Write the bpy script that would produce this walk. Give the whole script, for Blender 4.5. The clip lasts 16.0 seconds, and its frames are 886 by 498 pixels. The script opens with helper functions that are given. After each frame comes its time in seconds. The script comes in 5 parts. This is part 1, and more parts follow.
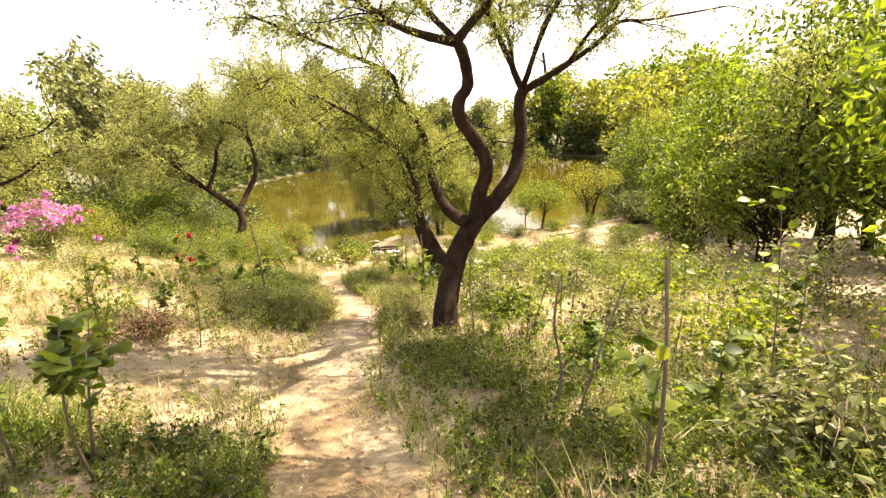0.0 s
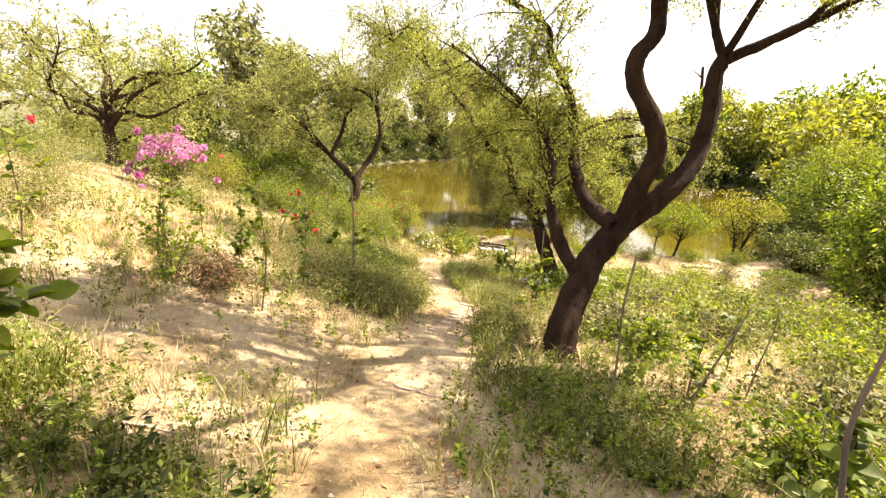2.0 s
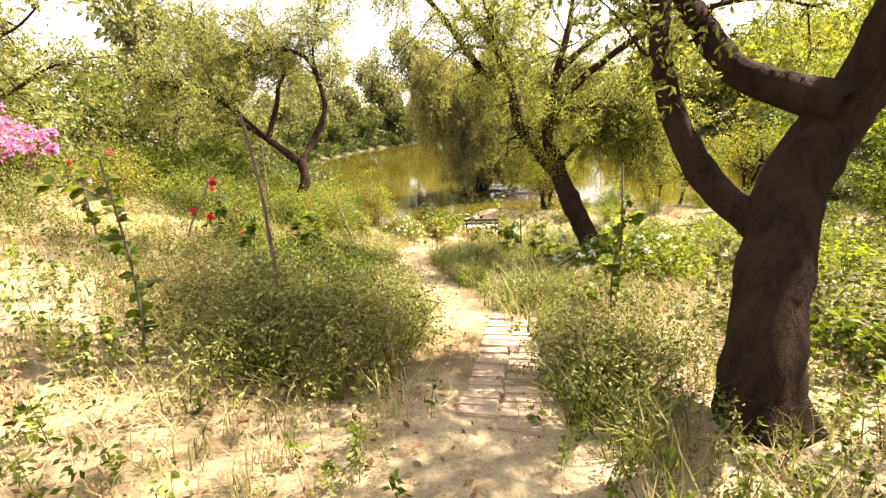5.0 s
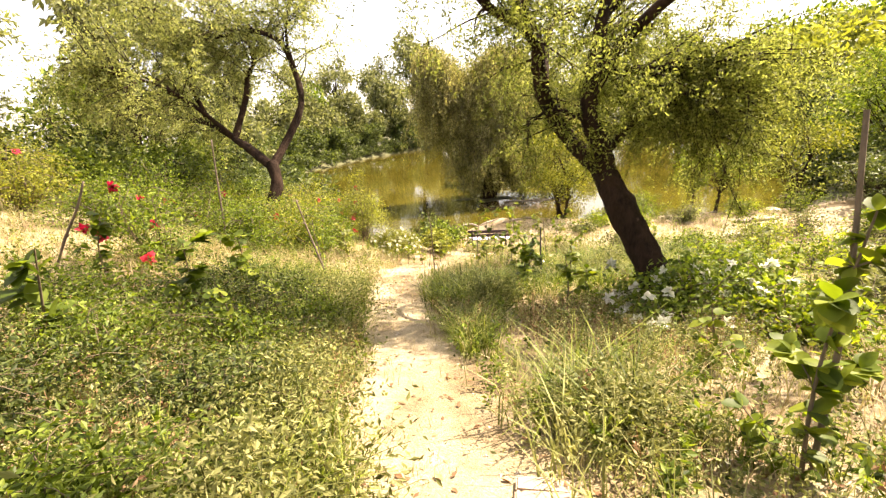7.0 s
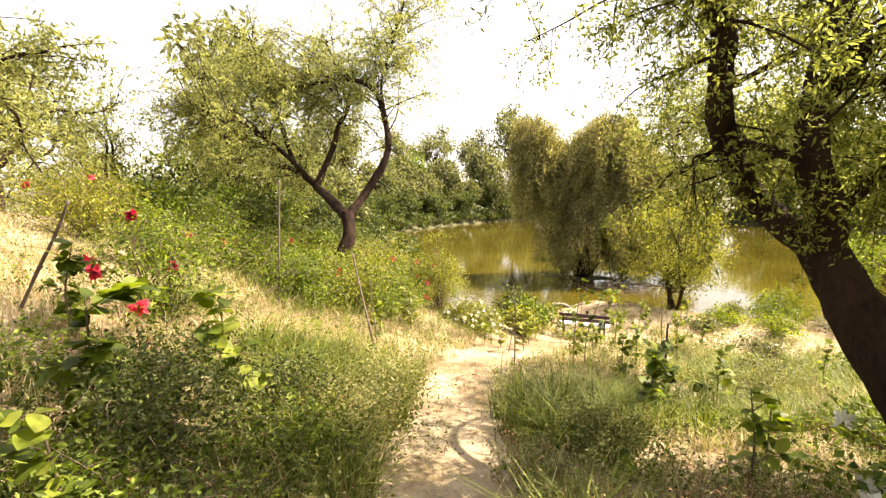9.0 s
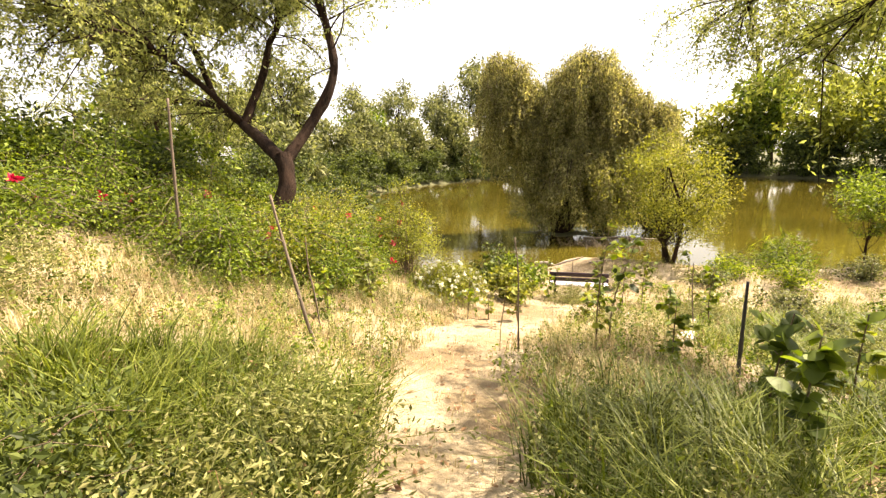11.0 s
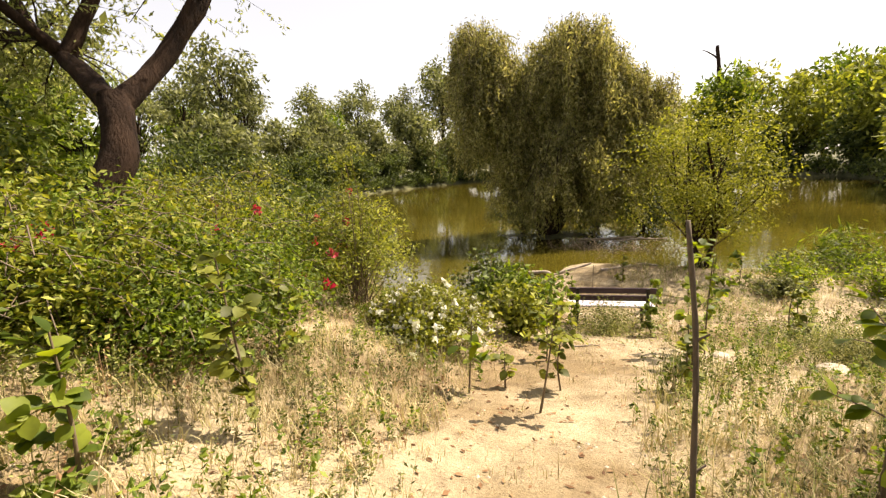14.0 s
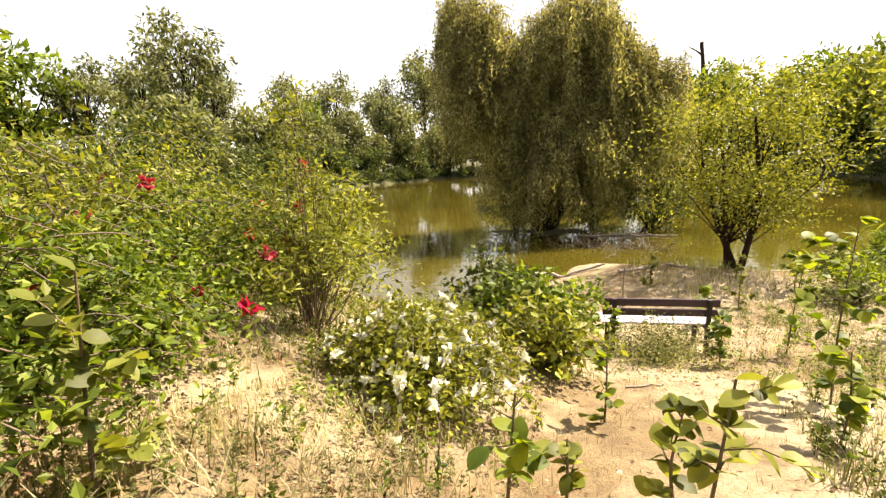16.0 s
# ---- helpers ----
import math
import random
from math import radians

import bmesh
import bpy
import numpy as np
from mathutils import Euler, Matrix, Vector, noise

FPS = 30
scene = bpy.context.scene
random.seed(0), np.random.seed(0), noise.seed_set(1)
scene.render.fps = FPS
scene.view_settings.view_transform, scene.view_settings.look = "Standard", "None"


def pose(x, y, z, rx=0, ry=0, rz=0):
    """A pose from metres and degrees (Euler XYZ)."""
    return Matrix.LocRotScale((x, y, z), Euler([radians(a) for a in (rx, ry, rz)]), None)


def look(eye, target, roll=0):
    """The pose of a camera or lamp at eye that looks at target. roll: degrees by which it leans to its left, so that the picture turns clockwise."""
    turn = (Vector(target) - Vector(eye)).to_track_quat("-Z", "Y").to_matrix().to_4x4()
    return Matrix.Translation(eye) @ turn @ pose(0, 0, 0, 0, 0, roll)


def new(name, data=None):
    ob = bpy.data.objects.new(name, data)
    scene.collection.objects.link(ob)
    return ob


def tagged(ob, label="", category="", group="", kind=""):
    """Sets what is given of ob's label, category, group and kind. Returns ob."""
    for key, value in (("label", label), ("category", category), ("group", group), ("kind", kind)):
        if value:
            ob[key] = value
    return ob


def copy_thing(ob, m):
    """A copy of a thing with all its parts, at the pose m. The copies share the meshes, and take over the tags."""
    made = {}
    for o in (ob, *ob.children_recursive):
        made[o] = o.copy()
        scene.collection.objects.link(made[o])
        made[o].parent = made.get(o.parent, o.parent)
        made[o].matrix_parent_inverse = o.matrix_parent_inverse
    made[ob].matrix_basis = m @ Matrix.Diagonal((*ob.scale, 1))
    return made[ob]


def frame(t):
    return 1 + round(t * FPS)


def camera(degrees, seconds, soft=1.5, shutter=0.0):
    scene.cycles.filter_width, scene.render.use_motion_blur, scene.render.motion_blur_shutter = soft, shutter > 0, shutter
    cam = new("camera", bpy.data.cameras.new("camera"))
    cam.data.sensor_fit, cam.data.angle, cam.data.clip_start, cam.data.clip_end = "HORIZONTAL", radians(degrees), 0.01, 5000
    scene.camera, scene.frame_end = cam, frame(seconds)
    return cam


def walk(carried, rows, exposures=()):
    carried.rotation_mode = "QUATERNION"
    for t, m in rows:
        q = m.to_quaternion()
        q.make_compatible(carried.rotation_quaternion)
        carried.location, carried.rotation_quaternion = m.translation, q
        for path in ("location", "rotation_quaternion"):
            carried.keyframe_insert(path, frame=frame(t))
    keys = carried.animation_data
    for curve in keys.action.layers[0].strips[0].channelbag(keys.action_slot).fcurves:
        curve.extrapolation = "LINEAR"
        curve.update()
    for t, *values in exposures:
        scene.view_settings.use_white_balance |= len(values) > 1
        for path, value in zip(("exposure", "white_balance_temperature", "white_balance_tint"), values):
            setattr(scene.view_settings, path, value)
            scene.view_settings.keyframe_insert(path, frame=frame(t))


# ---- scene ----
cam = camera(88.0, 16.0, soft=1.35)
PATH = [
    (0, (-0.154, -0.002, 1.343), (-0.116, 1.93, 0.827), -3.0),
    (0.5, (-0.126, 0.29, 1.276), (-0.349, 2.209, 0.758), -1.1),
    (1, (-0.175, 0.654, 1.114), (-0.613, 2.515, 0.527), 0.7),
    (1.5, (-0.259, 1.095, 0.914), (-0.798, 2.909, 0.266), -0.9),
    (2, (-0.443, 1.556, 0.752), (-0.854, 3.444, 0.238), 4.3),
    (2.5, (-0.606, 2.038, 0.569), (-0.96, 3.928, 0.018), -1.7),
    (3, (-0.801, 2.514, 0.425), (-1.095, 4.42, -0.102), 0.2),
    (3.5, (-1.054, 2.997, 0.246), (-1.358, 4.905, -0.273), 0.9),
    (4, (-1.253, 3.495, 0.047), (-1.562, 5.4, -0.477), -0.2),
    (6.5, (-1.564, 7.054, -0.658), (-1.836, 8.933, -1.288), -5.9),
    (7, (-1.633, 7.52, -0.764), (-1.963, 9.419, -1.298), -4.0),
    (7.5, (-1.707, 7.996, -0.802), (-2.2, 9.873, -1.284), -1.4),
    (8, (-1.808, 8.495, -0.795), (-2.372, 10.393, -1.072), 1.2),
    (8.5, (-1.862, 8.959, -0.933), (-2.473, 10.85, -1.162), 1.3),
    (9, (-2.013, 9.421, -1.102), (-2.704, 11.284, -1.33), 0.2),
    (11.5, (-3.076, 12.247, -1.756), (-3.533, 14.152, -2.159), -0.9),
    (12, (-3.281, 12.923, -1.829), (-3.634, 14.873, -2.104), 0.8),
    (12.5, (-3.468, 13.481, -1.923), (-3.757, 15.448, -2.137), 2.1),
    (13, (-3.673, 14.073, -2.053), (-3.828, 16.047, -2.336), 2.6),
    (13.5, (-3.827, 14.596, -2.187), (-4.024, 16.567, -2.463), 1.1),
    (14, (-4.005, 15.221, -2.364), (-4.409, 17.147, -2.719), -2.4),
    (14.5, (-4.159, 15.709, -2.427), (-4.629, 17.611, -2.831), -3.7),
    (15, (-4.267, 16.306, -2.518), (-4.706, 18.235, -2.814), -3.4),
    (15.5, (-4.417, 16.726, -2.584), (-4.823, 18.666, -2.854), -4.5),
    (16, (-4.588, 17.275, -2.74), (-4.909, 19.214, -3.11), -1.8),
]
walk(cam, [(t, look(eye, target, roll)) for t, eye, target, roll in PATH],
     exposures=[(0, 2.17, 7750, 19), (1.5, 2.13, 7750, 19), (3.5, 2.36, 7750, 19), (6.5, 2.22, 7750, 19), (8, 2.3, 7750, 19), (9, 2.16, 7750, 19), (11.5, 1.87, 7750, 17), (12.5, 1.42, 7650, 16), (13.2, 1.27, 7650, 16), (13.7, 1.27, 7650, 16), (14.3, 1.47, 7650, 16), (15, 1.65, 7650, 16), (16, 1.69, 7650, 16)])

# ---- light ----
SUN_ELEVATION, SUN_AZIMUTH = radians(53), radians(52)      # azimuth clockwise from +y
world = bpy.data.worlds.new("world")
scene.world = world
world.use_nodes = True
sky = world.node_tree.nodes.new("ShaderNodeTexSky")
sky.sky_type, sky.sun_disc = "NISHITA", False
sky.sun_elevation, sky.sun_rotation = SUN_ELEVATION, SUN_AZIMUTH
sky.dust_density, sky.air_density = 2.0, 1.0
backdrop_light = world.node_tree.nodes["Background"]
backdrop_light.inputs["Strength"].default_value = 0.15
haze = world.node_tree.nodes.new("ShaderNodeMix")          # bright white haze over the whole sky
haze.data_type = "RGBA"
haze.inputs["Factor"].default_value = 0.7
haze.inputs["B"].default_value = (2.45, 2.46, 2.48, 1)
world.node_tree.links.new(sky.outputs["Color"], haze.inputs["A"])
world.node_tree.links.new(haze.outputs["Result"], backdrop_light.inputs["Color"])
sun_data = bpy.data.lights.new("sun", "SUN")
sun_data.energy, sun_data.angle, sun_data.color = 5.0, radians(0.5), (1.0, 0.94, 0.82)
sun = new("sun", sun_data)
sun.matrix_world = look((20 * math.sin(SUN_AZIMUTH), 20 * math.cos(SUN_AZIMUTH), 20 * math.tan(SUN_ELEVATION)), (0, 0, 0))

# ---- materials ----
def node_mat(name):
    m = bpy.data.materials.new(name)
    m.use_nodes = True
    nt = m.node_tree
    return m, nt, nt.nodes["Principled BSDF"]


def add(nt, kind, **inputs):
    n = nt.nodes.new(kind)
    for k, v in inputs.items():
        n.inputs[k.replace("_", " ")].default_value = v
    return n


def ramp(nt, source, stops):
    r = nt.nodes.new("ShaderNodeValToRGB")
    e = r.color_ramp.elements
    e[0].position, e[0].color = stops[0][0], (*stops[0][1], 1)
    e[1].position, e[1].color = stops[-1][0], (*stops[-1][1], 1)
    for p, c in stops[1:-1]:
        s = e.new(p)
        s.color = (*c, 1)
    nt.links.new(source, r.inputs["Fac"])
    return r


def leaf_mat(name, dark, mid, light, through_light, amount=0.4, rough=0.5):
    """Thin leaves: varied from leaf to leaf, and letting light through."""
    m, nt, bsdf = node_mat(name)
    L = nt.links.new
    geo, info = nt.nodes.new("ShaderNodeNewGeometry"), nt.nodes.new("ShaderNodeObjectInfo")
    s = nt.nodes.new("ShaderNodeMath")
    L(geo.outputs["Random Per Island"], s.inputs[0]), L(info.outputs["Random"], s.inputs[1])
    fr = nt.nodes.new("ShaderNodeMath")
    fr.operation = "FRACT"
    L(s.outputs[0], fr.inputs[0])
    col = ramp(nt, fr.outputs[0], [(0.0, dark), (0.5, mid), (1.0, light)])
    tc = nt.nodes.new("ShaderNodeTexCoord")
    big = add(nt, "ShaderNodeTexNoise", Scale=0.8, Detail=3.0)
    L(tc.outputs["Object"], big.inputs["Vector"])
    hs = add(nt, "ShaderNodeHueSaturation")
    vr = ramp(nt, big.outputs["Fac"], [(0.3, (0.6, 0.6, 0.6)), (0.7, (1.3, 1.3, 1.3))])
    L(vr.outputs["Color"], hs.inputs["Value"]), L(col.outputs["Color"], hs.inputs["Color"])
    L(hs.outputs["Color"], bsdf.inputs["Base Color"])
    bsdf.inputs["Roughness"].default_value = rough
    bsdf.inputs["Specular IOR Level"].default_value = 0.22
    tr = add(nt, "ShaderNodeBsdfTranslucent")
    mul = nt.nodes.new("ShaderNodeMix")
    mul.data_type, mul.blend_type = "RGBA", "MULTIPLY"
    mul.inputs["Factor"].default_value = 1.0
    L(hs.outputs["Color"], mul.inputs["A"])
    mul.inputs["B"].default_value = (*through_light, 1)
    L(mul.outputs["Result"], tr.inputs["Color"])
    mix = add(nt, "ShaderNodeMixShader", Fac=amount)
    L(bsdf.outputs[0], mix.inputs[1]), L(tr.outputs[0], mix.inputs[2])
    L(mix.outputs[0], nt.nodes["Material Output"].inputs["Surface"])
    return m


def rough_mat(name, c1, c2, scale, rough=0.9, bump=0.5, stretch=(1, 1, 1), metal=0.0, fine=6.0, distance=0.02, gloss=0.4):
    """Two-scale mottled surface with relief."""
    m, nt, bsdf = node_mat(name)
    L = nt.links.new
    tc, mp = nt.nodes.new("ShaderNodeTexCoord"), nt.nodes.new("ShaderNodeMapping")
    mp.inputs["Scale"].default_value = stretch
    L(tc.outputs["Object"], mp.inputs["Vector"])
    a = add(nt, "ShaderNodeTexNoise", Scale=scale, Detail=8.0, Roughness=0.65)
    b = add(nt, "ShaderNodeTexNoise", Scale=scale * fine, Detail=6.0, Roughness=0.7)
    L(mp.outputs["Vector"], a.inputs["Vector"]), L(mp.outputs["Vector"], b.inputs["Vector"])
    mx = nt.nodes.new("ShaderNodeMath")
    mx.operation = "MULTIPLY_ADD"
    L(b.outputs["Fac"], mx.inputs[0])
    mx.inputs[1].default_value = 0.6
    L(a.outputs["Fac"], mx.inputs[2])
    r = ramp(nt, mx.outputs[0], [(0.5, c1), (1.05, c2)])
    L(r.outputs["Color"], bsdf.inputs["Base Color"])
    bsdf.inputs["Roughness"].default_value, bsdf.inputs["Metallic"].default_value = rough, metal
    bsdf.inputs["Specular IOR Level"].default_value = gloss
    bp = add(nt, "ShaderNodeBump", Strength=bump, Distance=distance)
    L(mx.outputs[0], bp.inputs["Height"]), L(bp.outputs[0], bsdf.inputs["Normal"])
    return m


ACACIA = leaf_mat("acacia_leaf", (0.08, 0.10, 0.02), (0.20, 0.235, 0.06), (0.37, 0.40, 0.14), (1.2, 1.18, 0.7), 0.58)
FEATHER = leaf_mat("pale_feathery_leaf", (0.11, 0.135, 0.04), (0.25, 0.285, 0.095), (0.45, 0.47, 0.19), (1.2, 1.17, 0.72), 0.55)
GREEN = leaf_mat("green_leaf", (0.032, 0.054, 0.007), (0.111, 0.163, 0.022), (0.257, 0.323, 0.057), (1.3, 1.3, 0.45), 0.45)
DARK = leaf_mat("dark_leaf", (0.018, 0.029, 0.007), (0.067, 0.092, 0.022), (0.171, 0.209, 0.052), (1.2, 1.2, 0.6), 0.35)
YELLOW = leaf_mat("yellow_green_leaf", (0.066, 0.08, 0.012), (0.19, 0.215, 0.035), (0.36, 0.38, 0.08), (1.25, 1.2, 0.5), 0.42)
LIME = leaf_mat("waterside_leaf", (0.075, 0.088, 0.012), (0.19, 0.21, 0.03), (0.36, 0.37, 0.075), (1.25, 1.2, 0.5), 0.42)
OLIVE = leaf_mat("olive_leaf", (0.054, 0.063, 0.023), (0.155, 0.17, 0.063), (0.314, 0.323, 0.133), (1.1, 1.1, 0.7), 0.4)
WEEPING = leaf_mat("weeping_leaf", (0.10, 0.108, 0.034), (0.26, 0.265, 0.095), (0.50, 0.48, 0.23), (1.2, 1.1, 0.6), 0.5)
BROAD = leaf_mat("broad_sapling_leaf", (0.06, 0.10, 0.012), (0.16, 0.22, 0.028), (0.31, 0.36, 0.055), (1.4, 1.35, 0.4), 0.5, 0.5)
GRASS = leaf_mat("grass_blade", (0.059, 0.07, 0.016), (0.2, 0.207, 0.063), (0.418, 0.399, 0.171), (1.1, 1.1, 0.7), 0.35, 0.6)
LUSH = leaf_mat("lush_grass", (0.035, 0.052, 0.006), (0.11, 0.145, 0.02), (0.25, 0.28, 0.06), (1.1, 1.1, 0.5), 0.45, 0.5)
STRAW = leaf_mat("dry_grass", (0.30, 0.24, 0.11), (0.45, 0.38, 0.20), (0.60, 0.52, 0.32), (1.0, 0.95, 0.7), 0.3, 0.7)
WEED = leaf_mat("weed_leaf", (0.054, 0.068, 0.016), (0.185, 0.2, 0.059), (0.408, 0.408, 0.171), (1.1, 1.1, 0.6), 0.4, 0.6)
LITTER = leaf_mat("fallen_leaf", (0.10, 0.05, 0.025), (0.22, 0.12, 0.06), (0.40, 0.27, 0.15), (1.0, 0.8, 0.6), 0.1, 0.8)
MAGENTA = leaf_mat("magenta_bract", (0.48, 0.12, 0.32), (0.64, 0.24, 0.48), (0.76, 0.40, 0.64), (1.0, 0.9, 1.0), 0.4)
RED = leaf_mat("red_bract", (0.45, 0.01, 0.05), (0.62, 0.03, 0.09), (0.72, 0.12, 0.15), (1.0, 0.8, 0.8), 0.4)
WHITE_PETAL = leaf_mat("white_petal", (0.72, 0.72, 0.62), (0.80, 0.80, 0.72), (0.85, 0.85, 0.80), (1.0, 1.0, 0.9), 0.3)
BARK = rough_mat("dark_bark", (0.002, 0.0012, 0.001), (0.050, 0.030, 0.020), 5.0, 0.95, 1.0, (1, 1, 0.35), fine=7, distance=0.05, gloss=0.12)
STEM = rough_mat("thin_stem", (0.05, 0.04, 0.025), (0.18, 0.13, 0.08), 8.0, 0.85, 0.4, (1, 1, 0.4))
STAKE = rough_mat("weathered_stake", (0.05, 0.04, 0.03), (0.20, 0.15, 0.11), 9.0, 0.85, 0.5, (1, 1, 0.2))
DEADWOOD = rough_mat("grey_deadwood", (0.16, 0.12, 0.09), (0.45, 0.38, 0.32), 6.0, 0.9, 0.5, (1, 1, 0.3))
PAVER = rough_mat("pinkish_paver", (0.24, 0.17, 0.12), (0.40, 0.31, 0.23), 4.0, 0.9, 0.35)
BENCH_WOOD = rough_mat("dark_purple_painted_wood", (0.030, 0.016, 0.026), (0.085, 0.05, 0.075), 4.0, 0.45, 0.3, (0.15, 1, 1))
# seat paint in a paler lilac, with the sun on its top put into the colour
BENCH_LIT = rough_mat("sunlit_lilac_painted_wood", (0.45, 0.40, 0.50), (0.70, 0.66, 0.74), 4.0, 0.5, 0.3, (0.15, 1, 1))
BENCH_IRON = rough_mat("dark_iron", (0.02, 0.016, 0.02), (0.06, 0.05, 0.055), 8.0, 0.5, 0.2, metal=0.6)
PLASTIC = rough_mat("white_plastic", (0.70, 0.70, 0.70), (0.82, 0.82, 0.82), 6.0, 0.5, 0.3)
BLACK = rough_mat("black_painted_pipe", (0.012, 0.012, 0.014), (0.04, 0.04, 0.045), 6.0, 0.5, 0.2)
STONE = rough_mat("pale_stone", (0.35, 0.29, 0.22), (0.62, 0.53, 0.42), 6.0, 0.9, 0.5)


def sand_mat():
    """Pale trodden sand with gravel, brown litter stains and dusty green patches of moss and seedlings."""
    m, nt, bsdf = node_mat("sandy_soil")
    L = nt.links.new
    tc = nt.nodes.new("ShaderNodeTexCoord")
    big = add(nt, "ShaderNodeTexNoise", Scale=0.55, Detail=5.0, Roughness=0.6)
    mid = add(nt, "ShaderNodeTexNoise", Scale=4.0, Detail=8.0, Roughness=0.7)
    fine = add(nt, "ShaderNodeTexNoise", Scale=45.0, Detail=4.0, Roughness=0.7)
    peb = add(nt, "ShaderNodeTexVoronoi", Scale=26.0)
    for n in (big, mid, fine, peb):
        L(tc.outputs["Object"], n.inputs["Vector"])
    base = ramp(nt, mid.outputs["Fac"], [(0.28, (0.222, 0.167, 0.102)), (0.5, (0.386, 0.313, 0.200)), (0.72, (0.510, 0.428, 0.292))])
    stain = ramp(nt, big.outputs["Fac"], [(0.40, (0.527, 0.459, 0.353)), (0.56, (1.0, 1.0, 1.0))])
    speck = ramp(nt, peb.outputs["Distance"], [(0.06, (0.468, 0.383, 0.302)), (0.22, (1.0, 1.0, 1.0))])
    grain = ramp(nt, fine.outputs["Fac"], [(0.3, (0.663, 0.646, 0.605)), (0.7, (1.1, 1.1, 1.1))])
    out = base.outputs["Color"]
    for k in (stain, speck, grain):
        mul = nt.nodes.new("ShaderNodeMix")
        mul.data_type, mul.blend_type = "RGBA", "MULTIPLY"
        mul.inputs["Factor"].default_value = 1.0
        L(out, mul.inputs["A"]), L(k.outputs["Color"], mul.inputs["B"])
        out = mul.outputs["Result"]
    # the far banks are overgrown dark soil
    sep = nt.nodes.new("ShaderNodeSeparateXYZ")
    L(tc.outputs["Object"], sep.inputs[0])
    far = nt.nodes.new("ShaderNodeMapRange")
    far.inputs["From Min"].default_value, far.inputs["From Max"].default_value = 29.5, 32.0
    L(sep.outputs["Y"], far.inputs["Value"])
    soil = ramp(nt, mid.outputs["Fac"], [(0.35, (0.043, 0.043, 0.017)), (0.65, (0.111, 0.111, 0.042))])
    fm = nt.nodes.new("ShaderNodeMix")
    fm.data_type = "RGBA"
    L(far.outputs["Result"], fm.inputs["Factor"]), L(out, fm.inputs["A"]), L(soil.outputs["Color"], fm.inputs["B"])
    L(fm.outputs["Result"], bsdf.inputs["Base Color"])
    bsdf.inputs["Roughness"].default_value = 0.95
    s = nt.nodes.new("ShaderNodeMath")
    L(mid.outputs["Fac"], s.inputs[0]), L(fine.outputs["Fac"], s.inputs[1])
    bp = add(nt, "ShaderNodeBump", Strength=0.7, Distance=0.04)
    L(s.outputs[0], bp.inputs["Height"]), L(bp.outputs[0], bsdf.inputs["Normal"])
    return m


def water_mat():
    m, nt, bsdf = node_mat("murky_pond_water")
    L = nt.links.new
    tc = nt.nodes.new("ShaderNodeTexCoord")
    big = add(nt, "ShaderNodeTexNoise", Scale=0.12, Detail=4.0)
    rip = add(nt, "ShaderNodeTexNoise", Scale=2.2, Detail=3.0)
    for n in (big, rip):
        L(tc.outputs["Object"], n.inputs["Vector"])
    r = ramp(nt, big.outputs["Fac"], [(0.3, (0.042, 0.036, 0.005)), (0.7, (0.078, 0.063, 0.009))])
    L(r.outputs["Color"], bsdf.inputs["Base Color"])
    bsdf.inputs["Roughness"].default_value, bsdf.inputs["IOR"].default_value = 0.03, 1.4
    bp = add(nt, "ShaderNodeBump", Strength=0.10, Distance=0.05)
    L(rip.outputs["Fac"], bp.inputs["Height"]), L(bp.outputs[0], bsdf.inputs["Normal"])
    return m


SAND, WATER = sand_mat(), water_mat()
WATER_Z = -5.62

# ---- mesh tools ----
def mesh_np(name, verts, faces, mat, smooth=False):
    """A mesh from arrays: verts (n, 3) and faces, a list of (m, k) index arrays."""
    me = bpy.data.meshes.new(name)
    verts = np.asarray(verts, np.float32)
    me.vertices.add(len(verts))
    me.vertices.foreach_set("co", verts.ravel())
    idx = np.concatenate([f.ravel() for f in faces]).astype(np.int32)
    tot = np.concatenate([np.full(len(f), f.shape[1], np.int32) for f in faces])
    me.loops.add(len(idx))
    me.loops.foreach_set("vertex_index", idx)
    me.polygons.add(len(tot))
    me.polygons.foreach_set("loop_start", np.r_[0, np.cumsum(tot)[:-1]].astype(np.int32))
    me.polygons.foreach_set("loop_total", tot)
    me.polygons.foreach_set("use_smooth", np.full(len(tot), smooth))
    me.update(calc_edges=True)
    me.materials.append(mat)
    return me


def join(chunks):
    """Joins (verts, quads) chunks into one pair."""
    vs, fs, n = [], [], 0
    for v, f in chunks:
        vs.append(v)
        fs.append(f + n)
        n += len(v)
    return np.concatenate(vs), np.concatenate(fs)


def part(name, data, parent, label=""):
    ob = new(name, data)
    ob.parent = parent
    return tagged(ob, label=label)


def bm_mesh(name, bm, mat):
    me = bpy.data.meshes.new(name)
    bm.to_mesh(me)
    bm.free()
    me.materials.append(mat)
    return me


def box(name, size, mat, bevel=0.006):
    bm = bmesh.new()
    bmesh.ops.create_cube(bm, size=1.0)
    bmesh.ops.scale(bm, vec=size, verts=bm.verts)
    bmesh.ops.bevel(bm, geom=bm.edges[:], offset=bevel, segments=2, affect="EDGES")
    return bm_mesh(name, bm, mat)


def thing(name, x, y, z, label, category, group="", kind=""):
    ob = new(name)
    ob.location = (x, y, z)
    ob.empty_display_size = 0.2
    return tagged(ob, label, category, group, kind)


